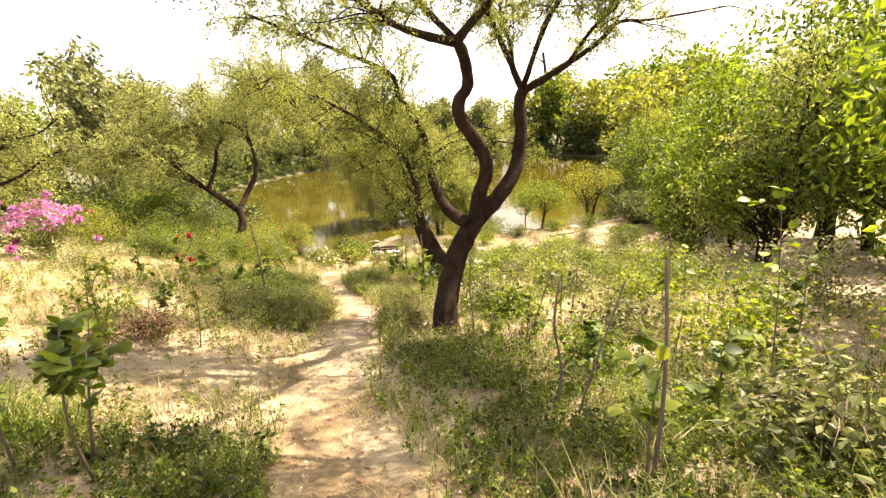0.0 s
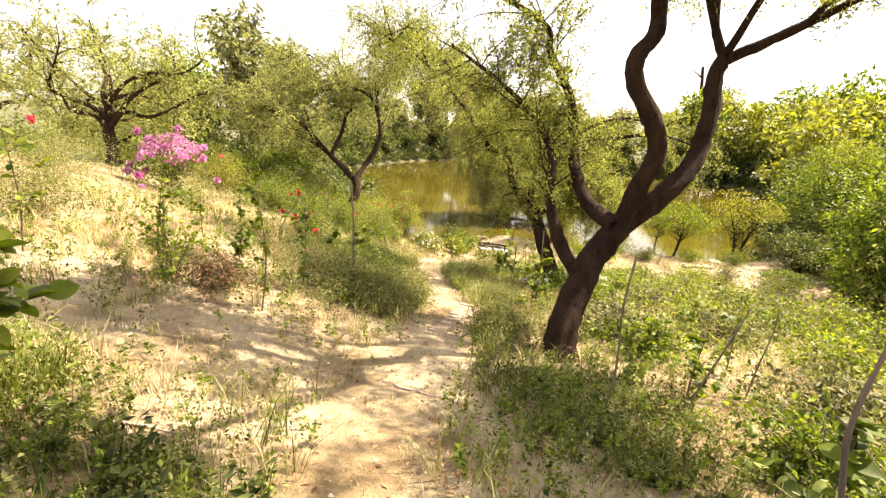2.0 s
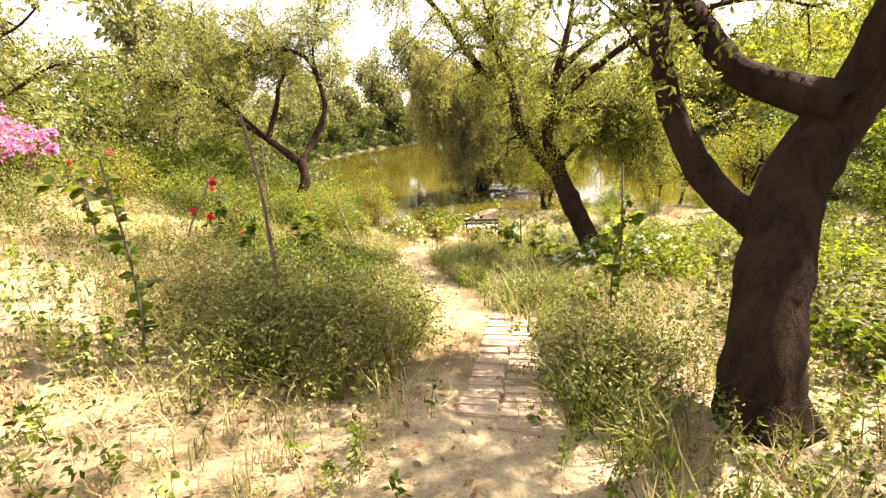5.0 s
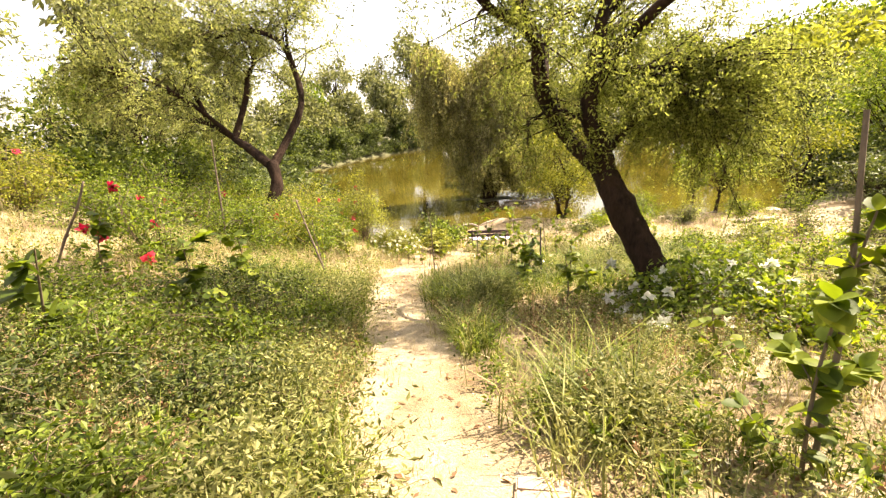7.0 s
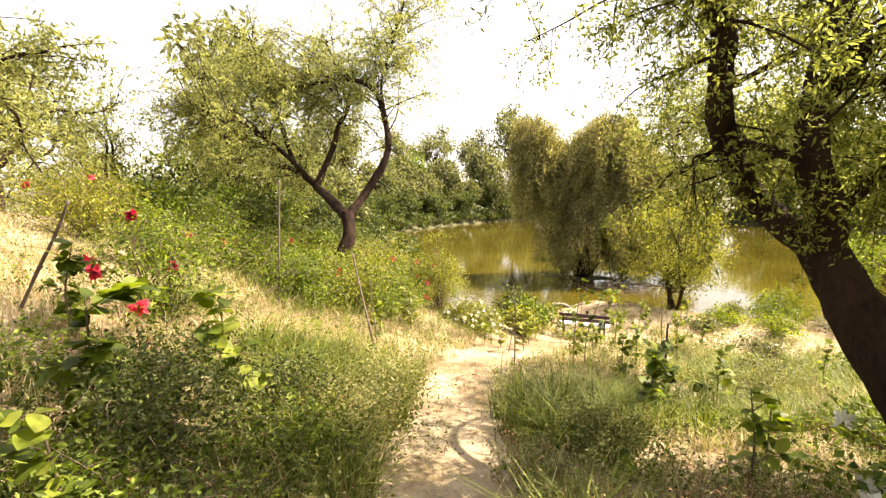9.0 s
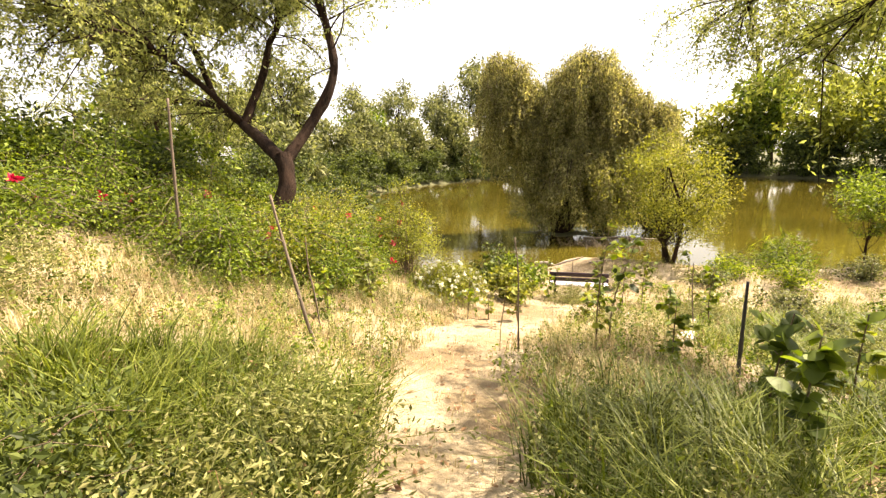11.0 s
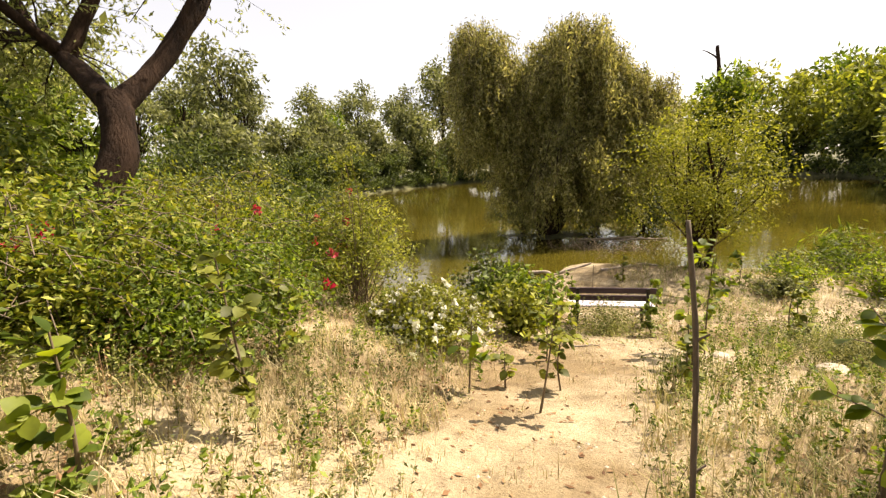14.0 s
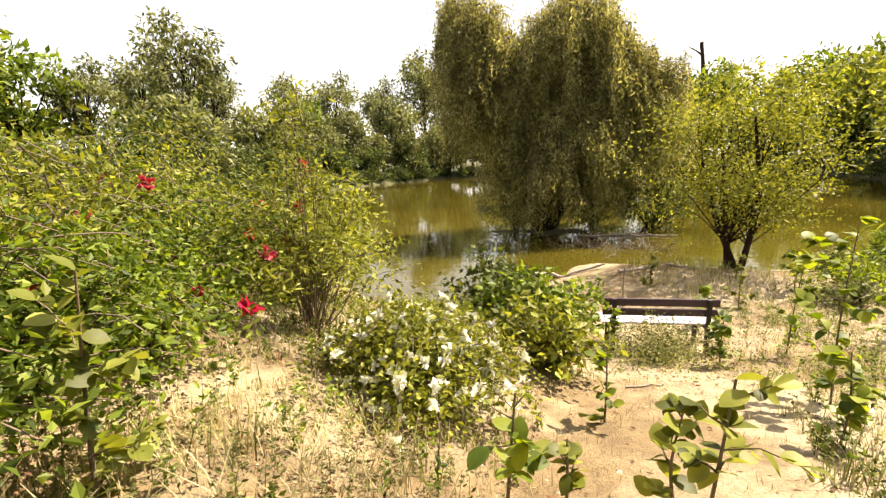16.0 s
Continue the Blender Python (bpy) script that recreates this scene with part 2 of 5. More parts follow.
def spline(points, n):
    """Catmull-Rom through the points, n samples a span."""
    p = np.asarray(points, float)
    p = np.vstack([2 * p[0] - p[1], p, 2 * p[-1] - p[-2]])
    u = np.linspace(0, 1, n, endpoint=False)[:, None]
    out = []
    for a, b, c, d in zip(p[:-3], p[1:-2], p[2:-1], p[3:]):
        out.append(0.5 * (2 * b + (c - a) * u + (2 * a - 5 * b + 4 * c - d) * u**2 + (3 * b - 3 * c + d - a) * u**3))
    return np.vstack(out + [p[-2][None]])


def tube(points, r0, r1, sides=8, rng=None, rugged=0.0, power=1.0):
    """A tapered tube along points; rugged: relative unevenness of the radius."""
    p = np.asarray(points, float)
    n = len(p)
    t = np.gradient(p, axis=0)
    t /= np.linalg.norm(t, axis=1)[:, None] + 1e-9
    ref = np.array([0.83, 0.31, 0.46])
    a = np.cross(t, ref)
    a /= np.linalg.norm(a, axis=1)[:, None] + 1e-9
    b = np.cross(t, a)
    ang = np.arange(sides) * 2 * np.pi / sides
    r = r0 + (r1 - r0) * np.linspace(0, 1, n) ** power
    rr = np.repeat(r[:, None], sides, 1)
    if rng is not None and rugged:
        rr = rr * (1 + rugged * rng.normal(size=(n, sides)) + 0.6 * rugged * rng.normal(size=(n, 1)))
    v = p[:, None] + rr[..., None] * (np.cos(ang)[None, :, None] * a[:, None] + np.sin(ang)[None, :, None] * b[:, None])
    i, j = np.meshgrid(np.arange(n - 1), np.arange(sides), indexing="ij")
    k = (j + 1) % sides
    f = np.stack([i * sides + j, i * sides + k, (i + 1) * sides + k, (i + 1) * sides + j], -1).reshape(-1, 4)
    return v.reshape(-1, 3), f


def unit(v):
    return v / (np.linalg.norm(v, axis=-1, keepdims=True) + 1e-9)


def leaf_quads(rng, spots, size, aspect=0.35, hang=0.0, out=None, vary=0.35, flat=0.0):
    """A diamond-shaped leaf at every spot, of about that length, turned at random; hang pulls its tip down, flat lays it level."""
    n = len(spots)
    d = rng.normal(size=(n, 3))
    d[:, 2] -= hang * 1.5
    if flat:
        d[:, 2] *= 1 - flat
    if out is not None:
        d = d + out
    d = unit(d)
    w = rng.normal(size=(n, 3))
    if flat:
        w[:, 2] *= 1 - flat
    s = unit(np.cross(d, np.cross(w, d)))
    ln = size * (1 + vary * rng.uniform(-1, 1, n))[:, None]
    mid = spots + d * ln * 0.45
    lift = np.cross(d, s) * ln * 0.07
    v = np.stack([spots, mid + s * ln * aspect * 0.5 + lift, spots + d * ln, mid - s * ln * aspect * 0.5 + lift], 1).reshape(-1, 3)
    return v, np.arange(4 * n).reshape(-1, 4)


def bend(rng, start, way, length, droop, n=5, wander=0.18):
    """A twig that wanders and droops."""
    p, d = [np.asarray(start, float)], unit(np.asarray(way, float))
    for i in range(n):
        d = unit(d + rng.normal(size=3) * wander + np.array([0, 0, -droop * (i + 1) / n]))
        p.append(p[-1] + d * length / n)
    return np.array(p)


# ---- ground ----
PATH_Y = [-10, 0, 2, 3.5, 5.4, 7, 9, 12, 14, 16, 18, 20, 22, 80]
PATH_X = [-0.2, -0.2, -0.6, -1.2, -1.5, -1.6, -1.85, -2.95, -3.6, -4.05, -4.1, -3.7, -3.0, -2.5]
HILL_Y = [-400, -60, -30, -6, 0, 2.55, 3.5, 4.4, 5.3, 7, 9, 11.9, 16, 19.2, 21.5, 23.5, 27, 29.5, 33, 80]
HILL_Z = [14, 6, 3.2, 1.1, 0.02, -0.85, -1.2, -1.4, -1.6, -1.85, -2.27, -2.93, -3.8, -4.5, -5.0, -5.35, -5.5, -5.64, -5.7, -5.7]
SHORE = [(-4.3, 26.7), (-5.4, 25.9), (-7.0, 25.9), (-9, 27.6), (-16, 36), (-25, 48), (-27, 62), (-25, 80), (-17, 100), (5, 106), (25, 97), (33, 80), (28, 60), (19, 45), (14.5, 34), (11, 30.4), (4, 29.3), (-3, 29.9)]


def path_x(y):
    return np.interp(y, PATH_Y, PATH_X)


def shore_distance(x, y):
    """Metres outside the pond's edge; negative on the water."""
    x, y = np.broadcast_arrays(np.asarray(x, float), np.asarray(y, float))
    best, inside = np.full(x.shape, 1e9), np.zeros(x.shape, bool)
    for (ax, ay), (bx, by) in zip(SHORE, SHORE[1:] + SHORE[:1]):
        dx, dy = bx - ax, by - ay
        u = np.clip(((x - ax) * dx + (y - ay) * dy) / (dx * dx + dy * dy), 0, 1)
        best = np.minimum(best, np.hypot(x - ax - u * dx, y - ay - u * dy))
        with np.errstate(divide="ignore", invalid="ignore"):
            cross = ((ay > y) != (by > y)) & (x < (bx - ax) * (y - ay) / (dy if dy else 1e-9) + ax)
        inside ^= cross
    best = best + 0.25 * np.sin(x * 0.9) * np.sin(y * 0.8 + 1)
    return np.where(inside, -best, best)


def ground_z(x, y):
    x, y = np.broadcast_arrays(np.asarray(x, float), np.asarray(y, float))
    z = np.interp(y, HILL_Y, HILL_Z)
    d = path_x(y) - x
    z = z + 0.27 * np.clip(d - 0.8, 0, 9) * np.interp(y, [0, 4, 20, 26, 32], [0.4, 0.6, 1, 0.3, 0.05])
    z = z - 0.03 * np.clip(-d - 1, 0, 10) * np.interp(y, [0, 20, 28, 32], [1, 1, 0.3, 0])
    z = z + 0.05 * np.clip(np.abs(d) - 0.35, 0, 1)
    z = z - 0.22 * np.exp(-((x + 0.0) ** 2 + (y - 7.4) ** 2) / 1.6)      # hollow at the foot of the first acacia
    s = shore_distance(x, y)
    far = np.clip((y - 31) / 3, 0, 1)
    bank = WATER_Z + np.clip((0.24 + 0.21 * far) * s, 0, 0.7 + 0.4 * far) + 0.03 * np.clip(s, 0, 60)
    cove = np.clip(1 - ((x + 6.3) / 2.7) ** 2, 0, 1)
    w = np.clip((y - 24 + 2.2 * cove) / (6 - 2.6 * cove), 0, 1)
    w = w * w * (3 - 2 * w)
    z = z * (1 - w) + bank * w
    # the mound under the weeping tree
    mound = np.hypot((x + 3.3) / 3.6, (y - 36.2) / 1.7)
    z = np.where(s < 0, WATER_Z - np.clip(-0.4 * s, 0.0, 1.4), z)
    z = np.maximum(z, WATER_Z + 0.03 - 0.3 * np.clip(mound - 0.55, 0, 3))
    z = z + 0.025 * np.sin(x * 2.1 + 1.3 * np.sin(y * 0.9)) * np.cos(y * 1.7 + 0.6) + 0.012 * np.sin(x * 5.3 + y * 3.1) * np.sin(y * 6.1 - x * 2)
    return z


def gz(x, y):
    return float(ground_z(x, y))


def graded(lo, a, b, hi, fine, n):
    """Coordinates with fine steps from a to b, widening to lo and hi."""
    g = np.geomspace(1, 200, n)
    g = np.cumsum(g) / g.sum()
    return np.r_[(a - (a - lo) * g)[::-1], np.arange(a, b, fine), b + (hi - b) * g]


def build_ground():
    xs, ys = graded(-900, -44, 52, 900, 1.2, 28), graded(-700, -1, 118, 1500, 1.2, 28)
    xs = np.r_[xs[xs < -9.5], np.arange(-9, 7, 0.14), xs[xs > 7.5]]
    ys = np.r_[ys[ys < -1.5], np.arange(-1, 31, 0.14), ys[ys > 31.5]]
    X, Y = np.meshgrid(xs, ys)
    V = np.stack([X, Y, ground_z(X, Y)], -1).reshape(-1, 3)
    nx, ny = len(xs), len(ys)
    i, j = np.meshgrid(np.arange(ny - 1), np.arange(nx - 1), indexing="ij")
    F = np.stack([i * nx + j, i * nx + j + 1, (i + 1) * nx + j + 1, (i + 1) * nx + j], -1).reshape(-1, 4)
    ob = new("ground", mesh_np("ground", V, [F], SAND, True))
    tagged(ob, "pale sandy hillside with a trodden path to the pond", "ground", kind="structure")
    bm = bmesh.new()
    bmesh.ops.create_grid(bm, x_segments=40, y_segments=40, size=0.5)
    bmesh.ops.scale(bm, vec=(76, 90, 1), verts=bm.verts)
    w = new("water", bm_mesh("water", bm, WATER))
    w.location = (3, 67, WATER_Z)
    tagged(w, "still murky olive-brown pond water reflecting trees", "water", kind="structure")


build_ground()

# ---- trees ----
def grow_crown(rng, limbs, count, blen, twigs, tlen, spots, droop, start=0.35, rise=0.25):
    """Side branches and twigs along limbs [(points, weight)]: the branch chunks and the places of the leaves."""
    wood, where = [], []
    w = np.array([k for _, k in limbs], float)
    w /= w.sum()
    for pick in rng.choice(len(limbs), count, p=w):
        line = limbs[pick][0]
        u = start + (1 - start) * rng.random() ** 0.8
        i = min(int(u * (len(line) - 1)), len(line) - 2)
        tang = unit(line[i + 1] - line[i])
        way = rng.normal(size=3) * np.array([1, 1, 0.6]) + tang * 0.8 + np.array([0, 0, rise])
        b = spline(bend(rng, line[i], way, blen * rng.uniform(0.5, 1.25), droop * 0.5, 4), 3)
        wood.append(tube(b, 0.010 + 0.004 * blen, 0.003, 4, rng, 0.06))
        for _ in range(twigs):
            j = rng.integers(2, len(b) - 1)
            way = unit(b[j] - b[j - 1]) * 0.7 + rng.normal(size=3) * 0.8
            t = bend(rng, b[j], way, tlen * rng.uniform(0.5, 1.3), droop, 4)
            wood.append(tube(t[::2], 0.0038, 0.0015, 3))
            k = rng.random(spots) ** 0.8 * (len(t) - 1)
            lo = np.minimum(k.astype(int), len(t) - 2)
            q = t[lo] + (t[lo + 1] - t[lo]) * (k - lo)[:, None]
            where.append(q + rng.normal(size=q.shape) * 0.035)
    return wood, np.vstack(where)


def limb_tree(name, base, trunk, limbs, label, seed, crown, leaf, leaf_mat_, extra=()):
    """A tree with traced limbs. trunk: (points, r0, r1); limbs: (points, r0, r1, weight of foliage); base on the ground."""
    rng = np.random.default_rng(seed)
    base = np.array(base, float)
    ob = thing(name, *base, label, "tree")
    v, f = tube(spline(np.array(trunk[0]) - base, 5), trunk[1], trunk[2], 14, rng, 0.05)
    foot = np.clip(1 - (v[:, 2] + 0.05) / 0.45, 0, 1) ** 2
    v[:, :2] *= (1 + 0.35 * foot)[:, None]
    part("trunk", mesh_np("trunk", v, [f], BARK, True), ob, "dark rugged bark")
    lines = []
    for pts, r0, r1, weight in limbs:
        line = spline(np.array(pts) - base, 5)
        part("limb", mesh_np("limb", *[(v, [f]) for v, f in [tube(line, r0, r1, 10, rng, 0.06)]][0], BARK, True), ob)
        if weight:
            lines.append((line, weight))
    wood, where = grow_crown(rng, lines, *crown)
    for pts in extra:
        where = np.vstack([where, np.array(pts) - base])
    part("branchwork", mesh_np("branchwork", *[(v, [f]) for v, f in [join(wood)]][0], BARK, True), ob)
    v, f = leaf_quads(rng, where, *leaf)
    part("crown", mesh_np("crown", v, [f], leaf_mat_), ob, "fine feathery yellow-green leaves")
    return ob


TREE_A = (-0.07, 7.2, gz(-0.07, 7.2))
limb_tree("acacia_tree", TREE_A,
    ([(-0.02, 7.18, -2.35), (-0.03, 7.45, -1.82), (0.13, 7.78, -1.23), (0.3, 8.05, -0.84), (0.57, 8.16, -0.41)], 0.215, 0.18),
    [([(0.14, 7.94, -1.12), (-0.12, 8.21, -0.84), (-0.32, 8.38, -0.42), (-0.43, 8.43, -0.01), (-0.45, 8.6, 0.45), (-0.78, 8.92, 0.99), (-1.41, 9.25, 1.51), (-2.23, 9.25, 2.03)], 0.11, 0.02, 3),
     ([(0.5, 8.0, -0.38), (0.13, 8.49, -0.15), (-0.07, 8.81, 0.24), (-0.15, 9.14, 0.64), (-0.28, 9.25, 1.3), (-0.67, 9.25, 1.95), (-0.84, 9.25, 2.38), (-2.05, 8.92, 2.91), (-3.14, 8.6, 3.36)], 0.116, 0.02, 6),
     ([(0.55, 8.16, -0.46), (0.69, 8.0, 0.15), (0.82, 7.89, 0.6), (0.71, 7.83, 0.98), (0.41, 7.72, 1.41), (0.37, 7.67, 1.71), (0.52, 7.62, 1.96), (0.46, 7.51, 2.36), (0.34, 7.4, 2.58)], 0.131, 0.085, 0),
     ([(0.35, 7.2, 2.51), (-0.05, 6.96, 2.56), (-0.5, 6.75, 2.69), (-0.91, 6.53, 2.93), (-1.84, 6.09, 3.47), (-2.82, 5.66, 3.69)], 0.074, 0.015, 3),
     ([(0.32, 7.18, 2.49), (0.58, 7.29, 2.79), (0.84, 7.29, 3.04), (1.05, 7.29, 3.47), (0.88, 6.75, 4.34)], 0.079, 0.02, 2),
     ([(0.52, 8.16, -0.46), (1.06, 8.38, 0.02), (1.35, 8.54, 0.35), (1.51, 8.7, 0.7), (1.59, 8.81, 1.21), (1.58, 8.92, 1.67), (1.65, 8.92, 1.94)], 0.158, 0.1, 0),
     ([(1.65, 8.92, 1.89), (1.49, 9.03, 2.33), (1.47, 9.14, 2.73), (1.34, 9.25, 3.24), (1.26, 9.57, 4.18)], 0.068, 0.015, 2.2),
     ([(1.65, 8.92, 1.89), (2.05, 8.81, 2.1), (2.47, 8.7, 2.34), (2.97, 8.7, 2.65), (3.31, 8.7, 2.95), (3.87, 8.7, 2.97), (5.26, 8.7, 3.13)], 0.079, 0.012, 1.6),
     ([(2.42, 8.7, 2.31), (2.74, 8.38, 2.82), (3.04, 8.16, 3.1), (3.06, 7.83, 3.58)], 0.042, 0.012, 1.2),
     # the last six limbs, mostly above the view, are added to shade path and clearing
     ([(1.05, 7.4, 3.42), (0.78, 5.88, 4.13), (0.34, 4.24, 4.56), (-0.31, 2.61, 4.78)], 0.053, 0.015, 9),
     ([(0.67, 5.44, 4.23), (1.75, 4.35, 4.56), (2.84, 2.83, 4.67)], 0.042, 0.015, 7),
     ([(1.1, 5.66, 4.34), (2.84, 5.44, 4.67), (4.37, 5.0, 4.56)], 0.042, 0.015, 5),
     ([(0.34, 7.4, 2.58), (-0.64, 7.18, 3.47), (-1.73, 6.85, 4.02), (-2.82, 6.53, 4.23)], 0.055, 0.015, 7),
     ([(1.49, 9.03, 2.33), (0.67, 8.27, 3.58), (-0.31, 7.83, 4.23), (-1.4, 7.94, 4.56)], 0.055, 0.015, 7),
     ([(1.65, 8.92, 1.95), (2.0, 8.1, 3.1), (2.7, 7.2, 3.8), (3.4, 6.4, 4.1)], 0.055, 0.015, 14)],
    "dark-barked acacia with forking crooked limbs beside the path", 3,
    (640, 1.1, 10, 0.5, 26, 0.35), (0.058, 0.36, 0.3), ACACIA)

TREE_B = (0.08, 12.95, -3.25)
limb_tree("acacia_tree", TREE_B,
    ([(0.1, 12.95, -3.4), (-0.03, 13.0, -2.8), (-0.2, 13.1, -2.36), (-0.43, 13.3, -1.86), (-0.6, 13.5, -1.44)], 0.20, 0.155),
    [([(-0.57, 13.48, -1.5), (-0.96, 13.8, -1.1), (-1.29, 13.4, -0.6), (-1.38, 13.05, -0.25), (-1.4, 12.9, -0.05), (-1.56, 12.8, 0.14), (-1.9, 12.6, 0.32), (-2.25, 12.3, 0.8)], 0.12, 0.03, 1.2),
     ([(-1.41, 12.9, -0.05), (-1.5, 12.9, 0.22), (-1.62, 12.6, 0.5), (-1.75, 12.2, 1.1)], 0.07, 0.02, 2.6),
     ([(-0.57, 13.5, -1.55), (-0.65, 13.3, -1.18), (-0.82, 13.1, -0.86), (-0.79, 13.2, -0.36), (-0.63, 13.3, 0.39), (-0.45, 13.6, 1.0), (-0.3, 13.9, 1.9)], 0.13, 0.03, 2.2),
     ([(-0.79, 13.2, -0.4), (-0.2, 12.8, 0.2), (0.6, 12.3, 0.7), (1.6, 12.0, 0.9), (2.4, 11.8, 0.7)], 0.07, 0.015, 1.0),
     ([(-0.62, 13.3, 0.3), (0.2, 13.9, 0.9), (1.2, 14.5, 1.3), (2.2, 14.8, 1.1)], 0.06, 0.015, 1.6),
     ([(-1.3, 13.4, -0.6), (-1.2, 14.3, 0.2), (-0.9, 15.2, 0.7), (-0.6, 16.0, 0.7)], 0.05, 0.015, 1.6),
     # three unseen overhead limbs, added to shade the left of the path
     ([(-1.9, 12.6, 0.34), (-2.6, 12.1, 1.3), (-3.4, 11.5, 2.1), (-4.2, 10.9, 2.5)], 0.045, 0.015, 4.5),
     ([(-1.6, 12.5, 0.5), (-2.4, 13.0, 1.6), (-3.4, 13.8, 2.4), (-4.6, 14.4, 2.8)], 0.045, 0.015, 3.5),
     ([(-2.6, 13.1, 1.7), (-3.6, 12.8, 2.5), (-5.0, 12.6, 2.9)], 0.035, 0.015, 3),
     ([(-0.75, 13.1, -0.9), (-1.2, 13.4, -0.71), (-1.5, 13.8, -0.9)], 0.04, 0.012, 1.4),
     ([(-0.6, 13.5, -1.3), (0.17, 13.7, -0.64), (1.0, 13.9, -1.28)], 0.05, 0.012, 6),
     ([(-0.79, 13.2, -0.36), (-0.07, 13.4, -0.34), (0.99, 13.5, -0.47)], 0.05, 0.012, 5),
     ([(-0.72, 13.25, 0.0), (-0.2, 14.6, 0.35), (-0.6, 16.4, 0.35), (-0.9, 17.4, 0.1), (-1.1, 18.0, -0.1)], 0.055, 0.012, 3.5),
     ([(-0.2, 14.6, 0.35), (0.6, 16.3, 0.5), (0.4, 18.0, 0.1), (0.0, 19.0, -0.3)], 0.045, 0.012, 7)],
    "leaning dark-trunked acacia with drooping foliage near the pond", 5,
    (370, 1.0, 10, 0.6, 50, 0.4, 0.3, 0.1), (0.044, 0.36, 0.3), ACACIA)

TREE_C = (-8.05, 18.8, gz(-8.05, 18.8))
limb_tree("acacia_tree", TREE_C,
    ([(-8.12, 18.8, TREE_C[2] - 0.1), (-8.22, 18.95, -2.7), (-8.12, 19.2, -2.1), (-8.28, 19.4, -1.52)], 0.19, 0.15),
    [([(-8.29, 19.4, -1.63), (-9.66, 20.2, -0.92), (-10.96, 20.8, -0.32), (-13.76, 22.0, 0.08), (-16.59, 23.0, 0.36)], 0.14, 0.03, 3.5),
     ([(-9.82, 20.3, -0.83), (-9.5, 20.7, 0.28), (-9.43, 20.9, 0.93), (-9.14, 20.9, 1.38), (-9.59, 21.2, 2.4), (-10.27, 21.4, 3.63)], 0.10, 0.02, 2.5),
     ([(-8.26, 19.4, -1.63), (-8.07, 19.9, -1.07), (-7.64, 20.3, -0.11), (-7.72, 20.5, 0.71), (-8.08, 20.5, 1.67), (-8.9, 20.4, 2.0), (-10.03, 20.2, 1.87), (-11.37, 20.2, 1.82)], 0.12, 0.03, 2.5),
     ([(-7.77, 20.5, 1.0), (-7.86, 20.5, 1.8), (-7.7, 20.7, 2.69), (-7.55, 20.9, 3.59)], 0.05, 0.015, 1.5),
     ([(-10.88, 20.8, -0.35), (-11.15, 20.6, 0.81), (-11.36, 20.2, 2.01), (-11.7, 20.0, 3.35)], 0.08, 0.02, 3),
     ([(-9.82, 20.3, -0.83), (-10.2, 19.4, 0.03), (-10.71, 18.6, 0.66), (-11.86, 18.0, 1.03)], 0.07, 0.02, 2.5)],
    "old acacia with a forked trunk and pale feathery crown", 8,
    (300, 1.75, 10, 0.8, 21, 0.35), (0.085, 0.36, 0.3), FEATHER)


def clump_parts(rng, h, w, clumps, per, leaf, aspect, low=0.1, squash=1.0, hang=0.2, stems=1, trunk_r=0.12, bare=0.25, spread=0.30):
    """Wood and leaf chunks of a tree or shrub of height h and width w about the origin."""
    wood, where, outs = [], [], []
    c = rng.normal(size=(clumps, 3))
    c = unit(c) * rng.uniform(0.55, 1.0, clumps)[:, None] ** 0.6
    mid = h * (low + (1 - low) * 0.52)
    half = h * (1 - low) * 0.48
    c = c * np.array([w / 2 * 0.8, w / 2 * 0.8, half * squash * 0.85])
    c *= (1 + 0.22 * np.sin(np.arctan2(c[:, 1], c[:, 0]) * 3 + rng.uniform(0, 6)))[:, None]
    c *= rng.uniform(0.68, 1.22, (clumps, 1))
    c[:, 2] += mid
    for k in range(stems):
        lean = rng.normal(size=2) * (0.04 if stems == 1 else 0.16) * w
        top = np.array([lean[0], lean[1], h * 0.72])
        st = np.array([rng.normal() * 0.03 * stems, rng.normal() * 0.03 * stems, -0.1])
        mp = st + (top - st) * 0.5 + rng.normal(size=3) * np.array([0.05, 0.05, 0]) * w
        line = spline([st, mp, top], 5)
        wood.append(tube(line, trunk_r, trunk_r * 0.35, 7, rng, 0.07))
        for q in c[k::stems]:
            i = int(np.clip((q[2] / h - 0.25) / 0.75 * (len(line) - 2), max(1, bare * len(line)), len(line) - 2))
            mp = (line[i] + q) / 2 + rng.normal(size=3) * 0.05 * w + np.array([0, 0, 0.03 * h])
            wood.append(tube(spline([line[i], mp, q], 3), trunk_r * 0.28, trunk_r * 0.06, 3))
    r = spread * np.array([w, w, w * 0.75]) * 0.5
    for q in c:
        n = int(per * rng.uniform(0.6, 1.4))
        o = unit(rng.normal(size=(n, 3)))
        where.append(q + o * (rng.random(n) ** 0.45)[:, None] * r * rng.uniform(0.7, 1.35))
        outs.append(o * 0.9)
    where, outs = np.vstack(where), np.vstack(outs)
    where[:, 2] = np.maximum(where[:, 2], 0.02)
    return join(wood), leaf_quads(rng, where, leaf, aspect, hang, outs)


def clump_tree(name, label, category, seed, mat, h, w, clumps, per, leaf, aspect=0.45, group="", **kw):
    """A tree or shrub at the origin, with wood and leaves as parts."""
    rng = np.random.default_rng(seed)
    (wv, wf), (lv, lf) = clump_parts(rng, h, w, clumps, per, leaf, aspect, **kw)
    ob = thing(name, 0, 0, 0, label, category, group)
    part("trunk", mesh_np("trunk", wv, [wf], BARK, True), ob)
    part("crown", mesh_np("crown", lv, [lf], mat), ob)
    return ob


